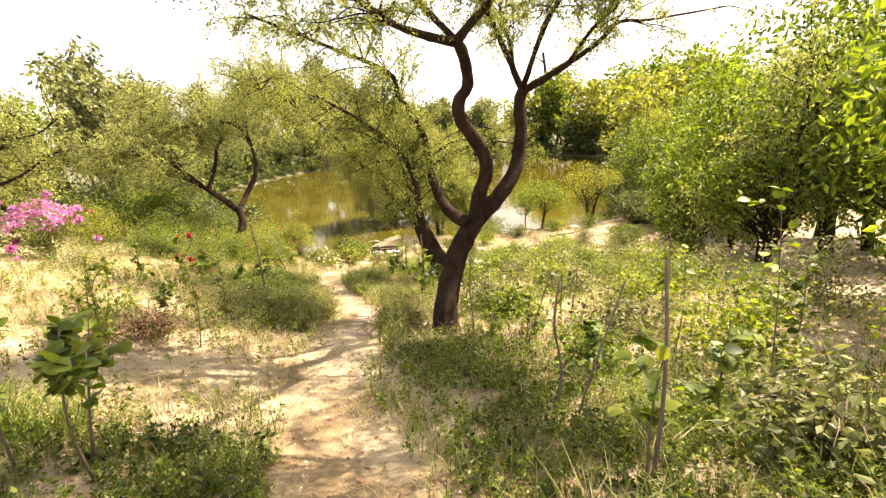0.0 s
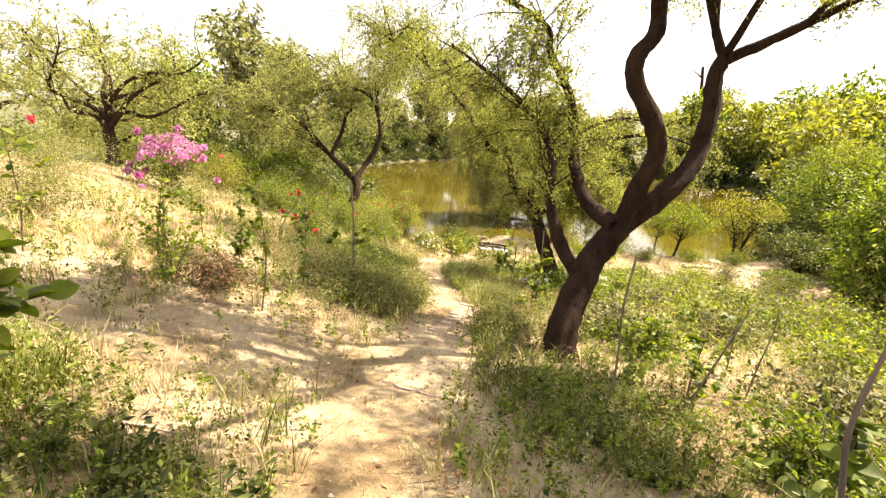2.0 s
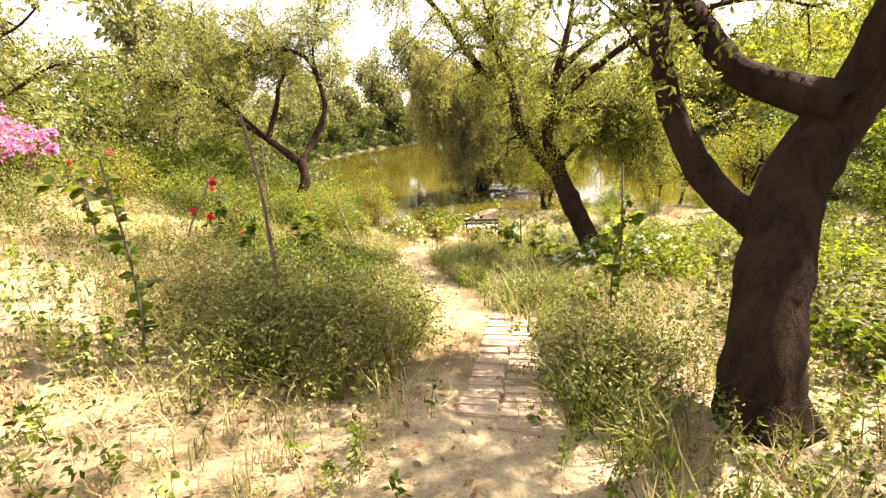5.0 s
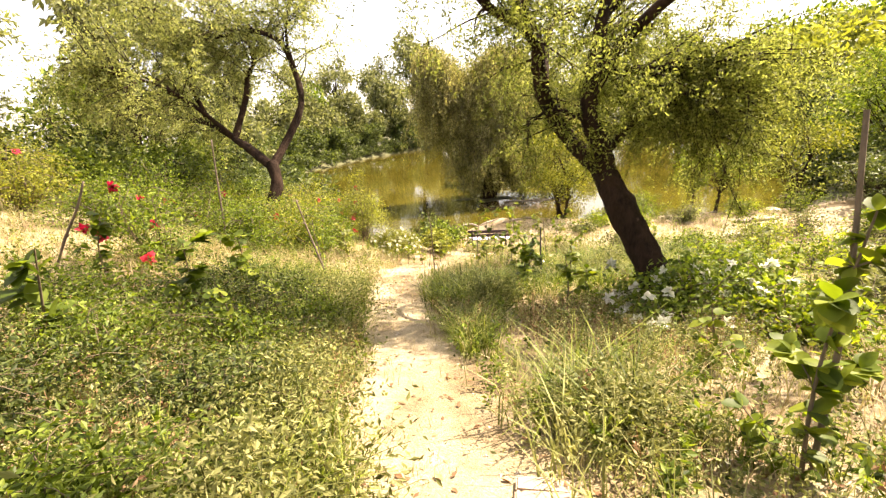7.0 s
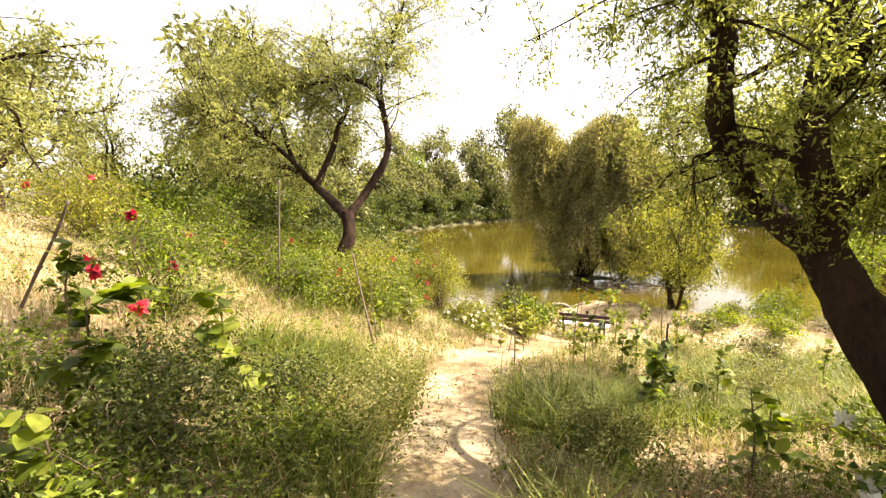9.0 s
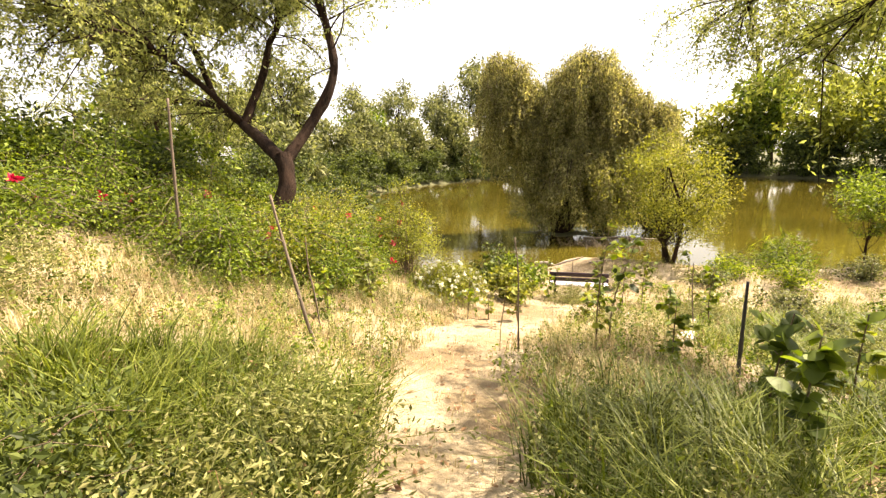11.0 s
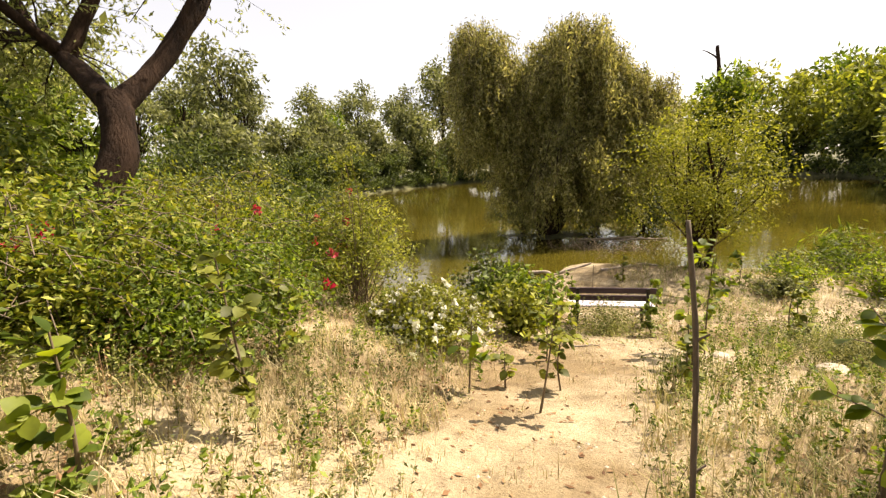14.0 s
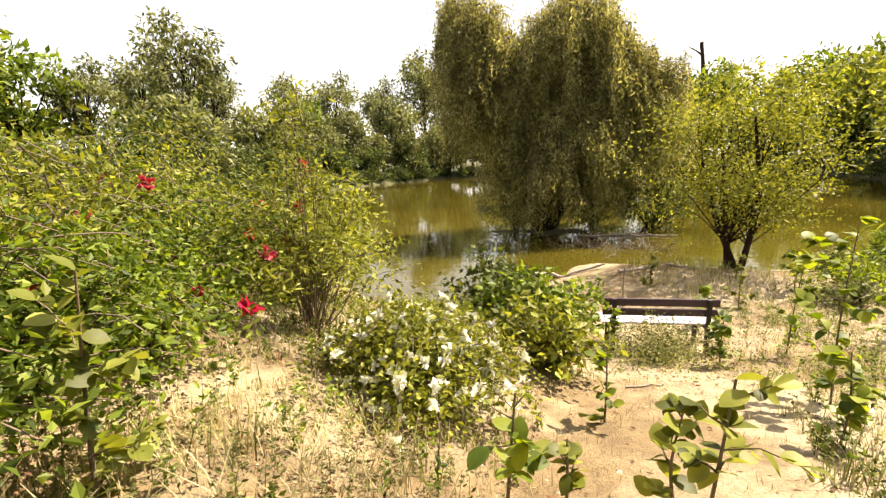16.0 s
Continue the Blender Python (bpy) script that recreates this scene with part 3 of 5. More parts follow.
def put(ob, x, y, turn=0, scale=1.0, tall=1.0, sink=0.0):
    m = Matrix.Translation((x, y, gz(x, y) - sink)) @ Matrix.Rotation(turn, 4, "Z") @ Matrix.Diagonal((scale, scale, scale * tall, 1))
    ob.matrix_basis = m
    return ob


def put_copies(ob, rows):
    """The first row places the thing itself, the others copies: x, y, turn, scale, tall."""
    rows = [(x, y, turn, s * (1.0 if y < 45 or "shrub" in ob.name else 1.2 if x > 4 else 1.08 if x > -10 or y > 90 else 0.9), tall) for x, y, turn, s, tall in rows]
    for x, y, turn, s, tall in rows[1:]:
        m = Matrix.Translation((x, y, gz(x, y))) @ Matrix.Rotation(turn, 4, "Z") @ Matrix.Diagonal((s, s, s * tall, 1))
        copy_thing(ob, m)
    put(ob, *rows[0])


# dense dark trees that overhang the far banks
put_copies(clump_tree("bank_tree", "dense dark-green tree overhanging the pond bank", "tree", 21, DARK, 7.5, 8.5, 50, 84, 0.52, low=0.0, group="trees on the pond bank", trunk_r=0.2),
    [(-28.0, 57, 0.3, 0.75, 0.9), (-29, 65, 1.9, 0.8, 0.95), (-27.8, 73, 3.0, 0.8, 0.9), (-26.3, 82, 4.2, 0.85, 0.9), (-22, 92, 5.1, 0.85, 0.9), (-17, 102, 1.2, 0.9, 0.9), (-8, 105, 2.9, 0.9, 0.9), (2, 107, 0.4, 0.9, 0.9), (12, 104, 3.5, 0.9, 0.9), (22, 99.5, 5.5, 0.9, 0.9), (29, 91, 1.6, 0.9, 0.9), (-27, 49.5, 2.3, 0.7, 0.95), (21, 44.5, 4.0, 0.85, 0.9), (29.5, 59, 2.0, 0.85, 0.9), (33, 68, 0.7, 0.85, 0.9), (35, 80, 3.3, 0.9, 0.9)])
put_copies(clump_tree("bank_tree", "rounded olive-green tree on the far shore", "tree", 22, OLIVE, 8.0, 7.0, 46, 82, 0.52, low=0.08, group="trees on the pond bank", trunk_r=0.2),
    [(-31, 62, 0.6, 1.0, 1.1), (-31, 72, 2.2, 1.1, 1.2), (-29, 82, 3.7, 1.2, 1.1), (-24, 92, 1.1, 1.2, 1.2), (-15, 103, 5.4, 1.3, 1.1), (-6, 108, 0.2, 1.3, 1.0), (3, 110, 2.7, 1.3, 1.1), (12, 107, 4.4, 1.2, 1.0), (-30, 67, 0.1, 0.95, 0.9), (-29.5, 77, 1.3, 0.9, 1.1), (-26, 87, 2.9, 1.0, 0.9), (-19.5, 98, 4.9, 1.0, 1.0), (-11, 107, 3.1, 1.1, 0.9), (-2, 109.5, 5.9, 1.0, 1.1), (7.5, 109, 1.9, 1.1, 0.9), (25, 39, 3.1, 1.0, 1.0), (34, 64, 5.0, 1.1, 1.1), (-22, 40, 1.7, 0.8, 0.9)])
put_copies(clump_tree("bank_tree", "sunlit yellow-green tree on the far shore", "tree", 23, YELLOW, 8.0, 8.0, 46, 82, 0.50, low=0.05, group="trees on the pond bank", trunk_r=0.18),
    [(24, 52, 0.1, 1.05, 1.0), (32, 64, 1.6, 1.2, 1.1), (37, 78, 3.2, 1.3, 1.1), (32, 90, 4.9, 1.3, 1.1), (21, 101, 2.4, 1.3, 1.0), (27, 57, 2.9, 0.9, 0.9)])
put_copies(clump_tree("bank_tree", "broad fresh-green tree behind the pond", "tree", 24, GREEN, 9.0, 8.0, 48, 84, 0.50, low=0.1, group="trees on the pond bank", trunk_r=0.2),
    [(28, 47, 0.9, 1.0, 1.0), (38, 66, 2.1, 1.3, 1.1), (42, 80, 4.0, 1.4, 1.1), (38, 95, 1.4, 1.4, 1.1), (28, 103, 5.2, 1.4, 1.1), (-36, 55, 3.9, 1.2, 1.0), (-35, 80, 0.8, 1.3, 1.0), (-33, 40, 5.8, 1.1, 1.0)])
# finer-leaved trees on the near bank
put_copies(clump_tree("bank_tree", "sunlit yellow-green tree on the grassy bank", "tree", 35, YELLOW, 8.0, 8.0, 60, 170, 0.21, low=0.05, group="trees on the pond bank", trunk_r=0.18),
    [(19.5, 38.5, 5.6, 0.8, 1.0), (27, 39, 3.5, 1.1, 1.0)])
put_copies(clump_tree("bank_tree", "leafy fresh-green tree on the grassy bank", "tree", 36, GREEN, 8.5, 8.0, 60, 170, 0.21, low=0.05, group="trees on the pond bank", trunk_r=0.18),
    [(17, 17, 0.5, 1.25, 1.05), (14.5, 21.5, 1.2, 1.0, 1.0), (21, 24, 2.6, 1.3, 1.1), (24, 33, 3.5, 1.2, 1.0), (20, 30, 0.4, 0.95, 1.1), (18, 25.5, 5.5, 0.85, 1.0), (16.5, 33.5, 0.9, 0.8, 0.85)])
# tall thin-crowned trees against the sky
put_copies(clump_tree("tall_tree", "tall loose-crowned grey-green tree behind the far bank", "tree", 25, OLIVE, 14.0, 6.5, 34, 84, 0.44, low=0.35, group="tall trees", trunk_r=0.22, hang=0.6, spread=0.34),
    [(-38, 66, 0.0, 1.0, 1.0), (-34, 92, 1.5, 1.1, 1.0), (-22.5, 108, 2.8, 1.45, 1.05), (-20, 114, 4.4, 1.3, 1.0), (-38, 84, 3.3, 1.2, 1.0), (-30, 104, 0.9, 1.15, 1.0), (-28.1, 48.4, 5.0, 0.99, 1.0), (-30.1, 42.2, 2.2, 0.61, 1.0), (-16.4, 24.2, 2.9, 0.74, 1.0), (30, 106, 1.0, 1.1, 0.9), (-14, 116, 3.9, 1.1, 1.0), (-33, 50, 1.9, 0.8, 1.1)])
# dry-barked loose trees on the hillside
def crooked_tree():
    rng = np.random.default_rng(26)
    limbs = []
    for k in range(7):
        a = k * 2.4 + rng.normal() * 0.3
        start = np.array([0.05, 0.0, 1.1 + 0.12 * k])
        limbs.append((bend(rng, start, (math.cos(a), math.sin(a), 0.9 + 0.2 * (k % 3)), 3.2 + 0.5 * rng.random(), -0.12, 6, 0.34), 0.09 - 0.005 * k, 0.015, 1.0))
    return limb_tree("hill_tree", (0, 0, 0), ([(0, 0, -0.2), (0.08, 0.03, 0.6), (0.0, 0.05, 1.2), (0.12, 0, 2.1)], 0.17, 0.09), limbs,
        "crooked thin-leaved tree on the sunny slope", 27, (110, 1.25, 7, 0.75, 16, 0.3), (0.11, 0.34, 0.3), FEATHER)


put_copies(tagged(crooked_tree(), group="trees on the slope"),
    [(-13.4, 13.0, 0.0, 1.0, 1.0), (-18, 17, 1.4, 1.1, 1.05), (-21, 23, 2.9, 1.2, 1.1), (-23, 11, 4.1, 1.2, 1.0), (13.5, 15.0, 1.1, 1.5, 1.1), (9.6, 2.6, 2.1, 1.0, 1.0), (-27, 19, 5.2, 1.3, 1.1)])
# the one at (9.5, 6.5), mostly out of view, is added to shade the right foreground
put_copies(clump_tree("hill_tree", "bushy green tree on the slope", "tree", 27, GREEN, 5.5, 6.0, 45, 140, 0.19, aspect=0.4, low=0.08, group="trees on the slope", trunk_r=0.15, stems=2),
    [(11.5, 15.5, 0.0, 1.0, 1.0), (14, 12, 1.9, 1.3, 1.15), (12, 20.5, 3.0, 0.95, 1.0), (17, 9, 4.2, 1.3, 1.2), (9.5, 6.5, 0.6, 1.3, 1.25), (-20, 31, 5.0, 0.62, 0.9), (-30, 28, 0.7, 1.1, 1.0), (12.0, 6.0, 2.4, 0.9, 1.1)])
# undergrowth between the hillside and the pond
put_copies(clump_tree("thicket_shrub", "dense dark shrub in the waterside thicket", "shrub", 28, DARK, 3.0, 4.2, 44, 84, 0.18, aspect=0.42, low=0.0, group="waterside thicket", trunk_r=0.05, stems=4),
    [(-10.5, 22.0, 0.2, 0.6, 0.75), (-13.5, 23.5, 1.7, 0.7, 0.8), (-9.5, 25.5, 3.1, 0.6, 0.7), (-14, 28.5, 4.3, 0.9, 0.8), (-17.5, 31, 5.1, 1.0, 0.9), (-21.5, 36, 0.9, 1.3, 1.1), (-16.5, 22, 2.5, 1.1, 1.0), (-25, 42, 3.9, 1.4, 1.1), (-11.5, 19.0, 4.9, 0.7, 0.7), (12.5, 27.5, 2.7, 0.9, 0.8), (16, 30, 1.0, 1.1, 1.0), (0.9, 37.4, 2.0, 0.85, 1.1), (-1.4, 37.6, 0.6, 0.8, 1.0), (-4.6, 37.4, 4.0, 0.7, 0.7)])
put_copies(clump_tree("thicket_shrub", "leafy green shrub in the waterside thicket", "shrub", 29, GREEN, 2.4, 3.2, 40, 84, 0.16, aspect=0.45, low=0.0, group="waterside thicket", trunk_r=0.04, stems=5),
    [(-9.9, 20.0, 0.6, 0.6, 0.85), (-12, 20.4, 2.2, 0.9, 1.0), (-15, 25.5, 3.8, 0.9, 0.9), (-8.3, 23.8, 5.0, 0.55, 0.7), (-18.5, 27.5, 1.2, 1.3, 1.1), (-12.5, 17.5, 4.4, 0.8, 0.8), (13.5, 24.5, 3.3, 1.1, 1.0), (10.5, 24.5, 0.4, 0.7, 0.7)])


def shoreline_shrubs():
    """Low dark growth along the far water's edge, added as the shadow under the trees."""
    first = clump_tree("bank_shrub", "low dark shrub standing in for shade at the water's edge", "shrub", 33, DARK, 2.4, 4.6, 24, 42, 0.38, low=0.0, group="shrubs along the far bank", trunk_r=0.05, stems=3)
    rng = np.random.default_rng(34)
    rows = []
    for (ax, ay), (bx, by) in zip(SHORE, SHORE[1:] + SHORE[:1]):
        n = int(math.hypot(bx - ax, by - ay) / 3.4)
        for k in range(n):
            x, y = ax + (bx - ax) * k / n, ay + (by - ay) * k / n
            if y > 33:
                dx, dy = x - 3, y - 66
                d = math.hypot(dx, dy)
                rows.append((x + dx / d * 0.7, y + dy / d * 0.7, rng.uniform(0, 6.28), rng.uniform(0.75, 1.15), rng.uniform(0.7, 1.1)))
    put_copies(first, rows)


shoreline_shrubs()


def weeping_tree():
    """Weeping tree in the shallows: lumpy crowns with tresses of hanging strands of uneven length."""
    rng = np.random.default_rng(31)
    x0, y0 = -3.6, 36.4
    z0 = gz(x0, y0)
    ob = thing("weeping_tree", x0, y0, z0, "weeping tree with long hanging brown-green strands in the water", "tree")
    wood, spots, strands = [], [], []
    # centre, top, radius, height at which the tresses end, number of boughs
    crowns = [((-2.75, -0.8), 9.0, 1.5, 2.6, 44), ((-1.1, -0.3), 7.6, 1.5, 0.3, 40), ((1.0, -0.2), 9.0, 2.2, 0.4, 66), ((2.6, 0.1), 7.4, 1.6, 0.6, 40), ((4.1, 0.4), 6.6, 1.6, 1.2, 38), ((0.6, -1.0), 4.6, 2.4, 0.15, 50)]
    for (cx, cy), top, rad, low, boughs in crowns:
        st = np.array([rng.normal() * 0.25, rng.normal() * 0.2, -0.3])
        line = spline([st, (cx * 0.35, cy * 0.4, top * 0.3), (cx * 0.8, cy, top * 0.62), (cx, cy, top * 0.86)], 6)
        wood.append(tube(line, 0.22, 0.06, 9, rng, 0.08))
        for _ in range(boughs):
            a, u = rng.uniform(0, 2 * np.pi), rng.random() ** 0.5
            tip = np.array([cx + rad * u * math.cos(a), cy + rad * u * math.sin(a), top - 1.2 * rad * u**2 * rng.uniform(0.3, 1.2) - 0.7 * rng.random() ** 2])
            i = rng.integers(len(line) // 2, len(line))
            arc = spline([line[i], (line[i] + tip) / 2 + np.array([0, 0, 0.5 + 0.4 * rng.random()]), tip], 4)
            wood.append(tube(arc, 0.035, 0.008, 4))
            spots.append(arc[rng.integers(5, len(arc), 40)] + rng.normal(size=(40, 3)) * np.array([0.2, 0.2, 0.16]))
            for _ in range(3):
                root = arc[rng.integers(5, len(arc))] + rng.normal(size=3) * 0.2
                drop = max(root[2] - low, 0.5) * rng.uniform(0.22, 1.0)
                sway = rng.normal(size=2) * 0.3
                for _ in range(5):
                    s = root + rng.normal(size=3) * np.array([0.12, 0.12, 0.15])
                    ln = drop * rng.uniform(0.6, 1.08)
                    n = int(ln / 0.05) + 4
                    k = np.linspace(0, 1, n)
                    w = sway + rng.normal(size=2) * 0.08
                    line2 = s + np.stack([w[0] * k * (1 + k), w[1] * k * (1 + k), -ln * k], 1)
                    strands.append(tube(line2[:: max(1, n // 5)], 0.006, 0.003, 3))
                    spots.append(line2 + rng.normal(size=line2.shape) * (0.035 + 0.04 * (1 - k))[:, None])
    part("trunk", mesh_np("trunk", *[(v, [f]) for v, f in [join(wood)]][0], BARK, True), ob)
    part("hanging_growth", mesh_np("hanging_growth", *[(v, [f]) for v, f in [join(strands)]][0], STEM, True), ob)
    v, f = leaf_quads(rng, np.vstack(spots), 0.15, 0.3, 0.8)
    part("crown", mesh_np("crown", v, [f], WEEPING), ob, "narrow hanging leaves")


weeping_tree()

# the waterside trees by the bench
put(clump_tree("waterside_tree", "slender yellow-green tree with three thin stems at the shore", "tree", 41, LIME, 5.6, 4.7, 60, 230, 0.095, aspect=0.5, low=0.16, stems=3, trunk_r=0.085, spread=0.36, hang=0.3), 0.3, 28.4, 0.4, 0.88, 0.92)
put(clump_tree("waterside_tree", "small spreading tree with a thin leaning trunk at the water", "tree", 42, GREEN, 3.6, 4.6, 30, 130, 0.12, aspect=0.5, low=0.42, trunk_r=0.10, spread=0.34, squash=0.8), 6.95, 29.2, 1.0, 0.9)
put(clump_tree("waterside_tree", "low forked tree leaning at the shore", "tree", 43, LIME, 3.8, 4.4, 30, 120, 0.12, aspect=0.5, low=0.4, stems=2, trunk_r=0.10, spread=0.33), 10.4, 30.2, 2.2)
put(clump_tree("waterside_tree", "thin-stemmed little tree at the shore", "tree", 44, GREEN, 2.8, 2.0, 16, 90, 0.10, aspect=0.5, low=0.4, trunk_r=0.06), 5.7, 28.3, 3.0, 0.75)


def dead_snag():
    rng = np.random.default_rng(47)
    x, y = 25.6, 102
    ob = thing("dead_tree", x, y, gz(x, y), "bare dead tree with a broken top among the far trees", "tree")
    v, f = tube(spline([(0, 0, -0.2), (0.3, 0, 8), (-0.2, 0.2, 15), (-0.8, 0, 19.5)], 6), 0.5, 0.25, 8, rng, 0.1)
    part("trunk", mesh_np("trunk", v, [f], BARK, True), ob)
    for a, b in (((0.0, 0, 14.2), (1.6, 0.2, 16.8)), ((-0.5, 0, 17.4), (-3.0, 0, 19.0)), ((0, 0, 12), (-1.6, 0.4, 14.6))):
        v, f = tube(spline([a, ((a[0] + b[0]) / 2, 0.1, (a[2] + b[2]) / 2 + 0.2), b], 4), 0.16, 0.04, 6, rng, 0.1)
        part("limb", mesh_np("limb", v, [f], BARK, True), ob)


dead_snag()

# ---- shrubs and saplings ----
def broad_leaf(mat, name="leaf"):
    """One broad rounded leaf, a metre long, folded along its midrib and bent down at the tip."""
    rows = [(0.0, 0.02), (0.12, 0.20), (0.32, 0.36), (0.55, 0.40), (0.78, 0.28), (0.93, 0.12), (1.0, 0.01)]
    v, f = [], []
    for i, (u, w) in enumerate(rows):
        drop = -0.22 * u * u
        v += [(-w, u, drop + 0.16 * w), (0, u, drop), (w, u, drop + 0.16 * w)]
        if i:
            a = 3 * i
            f += [(a - 3, a - 2, a + 1, a), (a - 2, a - 1, a + 2, a + 1)]
    return mesh_np(name, np.array(v), [np.array(f)], mat, True)


LEAF_BROAD, LEAF_YELLOW, LEAF_DARK = broad_leaf(BROAD), broad_leaf(YELLOW), broad_leaf(GREEN)


def sapling(x, y, h, count, size, seed, leaf=None, lean=(0.0, 0.0), low=0.35, stem_r=0.011, stake=0.0, twigs=5, label="", mat=None):
    """A young tree: a thin stem, side twigs and broad leaves, each a part; stake: height of a stick tied beside it."""
    rng = np.random.default_rng(seed)
    leaf = leaf or LEAF_BROAD
    ob = thing("sapling", x, y, gz(x, y), label or "young sapling with broad green leaves on a thin stem", "sapling", "saplings on the slope")
    line = spline([(0, 0, -0.08), (lean[0] * 0.3 + rng.normal() * 0.03, lean[1] * 0.3 + rng.normal() * 0.03, h * 0.45), (lean[0], lean[1], h)], 6)
    chunks = [tube(line, stem_r, stem_r * 0.4, 6, rng, 0.06)]
    spots = []
    for i in range(twigs):
        u = low + (1 - low) * (i + rng.random()) / twigs
        p = line[min(int(u * (len(line) - 1)), len(line) - 1)]
        a = rng.uniform(0, 2 * np.pi)
        t = bend(rng, p, (math.cos(a), math.sin(a), 0.7), (0.16 + 0.16 * rng.random()) * (1.25 - 0.5 * u) * max(h, 0.5), 0.1, 4)
        chunks.append(tube(t, stem_r * 0.45, stem_r * 0.2, 4))
        spots += [(q, t[-1] - t[0]) for q in t[1:]]
    spots += [(line[i], np.array([rng.normal(), rng.normal(), 0.4])) for i in range(int(low * len(line)), len(line))]
    part("stem", mesh_np("stem", *[(v, [f]) for v, f in [join(chunks)]][0], mat or STEM, True), ob)
    for i in range(int(count * 2.3)):
        p, d = spots[rng.integers(len(spots))]
        a = math.atan2(d[1], d[0]) + rng.normal() * 1.0
        lf = new("leaf", leaf)
        lf.parent = ob
        s = size * rng.uniform(0.5, 1.2)
        lf.matrix_basis = Matrix.Translation(p) @ Matrix.Rotation(a - math.pi / 2, 4, "Z") @ Matrix.Rotation(rng.normal() * 0.45 + 0.1, 4, "X") @ Matrix.Rotation(rng.normal() * 0.4, 4, "Y") @ Matrix.Diagonal((s, s, s, 1))
    if stake:
        v, f = tube(spline([(0.05, 0.03, -0.1), (0.07, 0.02, stake * 0.5), (0.05, 0.06, stake)], 4), 0.014, 0.010, 6, rng, 0.06)
        part("stake", mesh_np("stake", v, [f], STAKE, True), ob, "thin weathered support stick")
    return ob


def stick(x, y, h, r, lean, seed, mat=None, label="weathered wooden stick planted in the sand", name="stick", bow=0.018):
    rng = np.random.default_rng(seed)
    ob = thing(name, x, y, gz(x, y), label, "stick", "planted sticks")
    line = spline([(0, 0, -0.1), (lean[0] * 0.35 + rng.normal() * bow, lean[1] * 0.35 + rng.normal() * bow, h * 0.35), (lean[0] * 0.7 + rng.normal() * bow, lean[1] * 0.7 + rng.normal() * bow, h * 0.7), (lean[0], lean[1], h)], 6)
    v, f = tube(line, r, r * 0.7, 8, rng, 0.08)
    f2 = np.arange(len(v) - 8, len(v))[None]
    part("shaft", mesh_np("shaft", v, [f, f2], mat or STAKE, True), ob)
    for k in range(2):
        i = int(len(line) * (0.35 + 0.3 * k))
        a = rng.uniform(0, 6.28)
        v, f = tube(np.array([line[i], line[i] + np.array([math.cos(a), math.sin(a), 0.8]) * r * 3.5]), r * 0.5, r * 0.3, 5)
        part("knot", mesh_np("knot", v, [f], mat or STAKE, True), ob)
    return ob


def shrub(name, x, y, h, w, mat, seed, label, leaf=0.055, stems=26, per=60, aspect=0.5, arch=0.35, flower=None, blooms=0, petals=26, petal=0.05, bloom_low=0.4, wood=None, bare=0.12, thick=0.008):
    """Many arching stems with small leaves, and blooms as parts."""
    rng = np.random.default_rng(seed)
    ob = thing(name, x, y, gz(x, y), label, "shrub")
    chunks, spots, tips = [], [], []
    for _ in range(stems):
        a, u = rng.uniform(0, 2 * np.pi), rng.random() ** 0.6
        reach = np.array([math.cos(a) * w / 2 * u, math.sin(a) * w / 2 * u, h * (1 - 0.55 * u * u) * rng.uniform(0.4, 1.18)])
        reach[:2] *= rng.uniform(0.6, 1.3)
        midp = reach * np.array([0.45, 0.45, 0.62]) + rng.normal(size=3) * 0.07 * w
        line = spline([(rng.normal() * 0.06, rng.normal() * 0.06, -0.05), midp, reach, reach + np.array([math.cos(a), math.sin(a), -arch]) * 0.18 * w], 3)
        chunks.append(tube(line, thick, thick * 0.35, 3))
        k = (bare + (1 - bare) * rng.random(per)) * (len(line) - 1)
        lo = np.minimum(k.astype(int), len(line) - 2)
        q = line[lo] + (line[lo + 1] - line[lo]) * (k - lo)[:, None]
        spots.append(q + rng.normal(size=q.shape) * 0.07 * w * np.array([1, 1, 0.8]))
        tips.append(line[int(len(line) * rng.uniform(bloom_low, 0.99))])
    part("stemwork", mesh_np("stemwork", *[(v, [f]) for v, f in [join(chunks)]][0], wood or STEM, True), ob)
    sp = np.vstack(spots)
    sp[:, 2] = np.maximum(sp[:, 2], 0.015)
    v, f = leaf_quads(rng, sp, leaf, aspect, 0.15, flat=0.25)
    part("foliage", mesh_np("foliage", v, [f], mat), ob)
    for i in rng.permutation(len(tips))[:blooms] if blooms <= len(tips) else range(len(tips)):
        c = tips[i] + np.array([0, 0, 0.03])
        v, f = leaf_quads(rng, np.repeat(c[None], petals, 0), petal * 1.5, 0.75, vary=0.6)
        v = np.vstack([c[None], v.reshape(-1, 4, 3)[:, 1:].reshape(-1, 3)])
        k = np.arange(petals)[:, None] * 3
        f = np.hstack([np.zeros((petals, 1), int), k + 1, k + 2, k + 3])
        part("flower", mesh_np("flower", v, [f], flower), ob)
    return ob


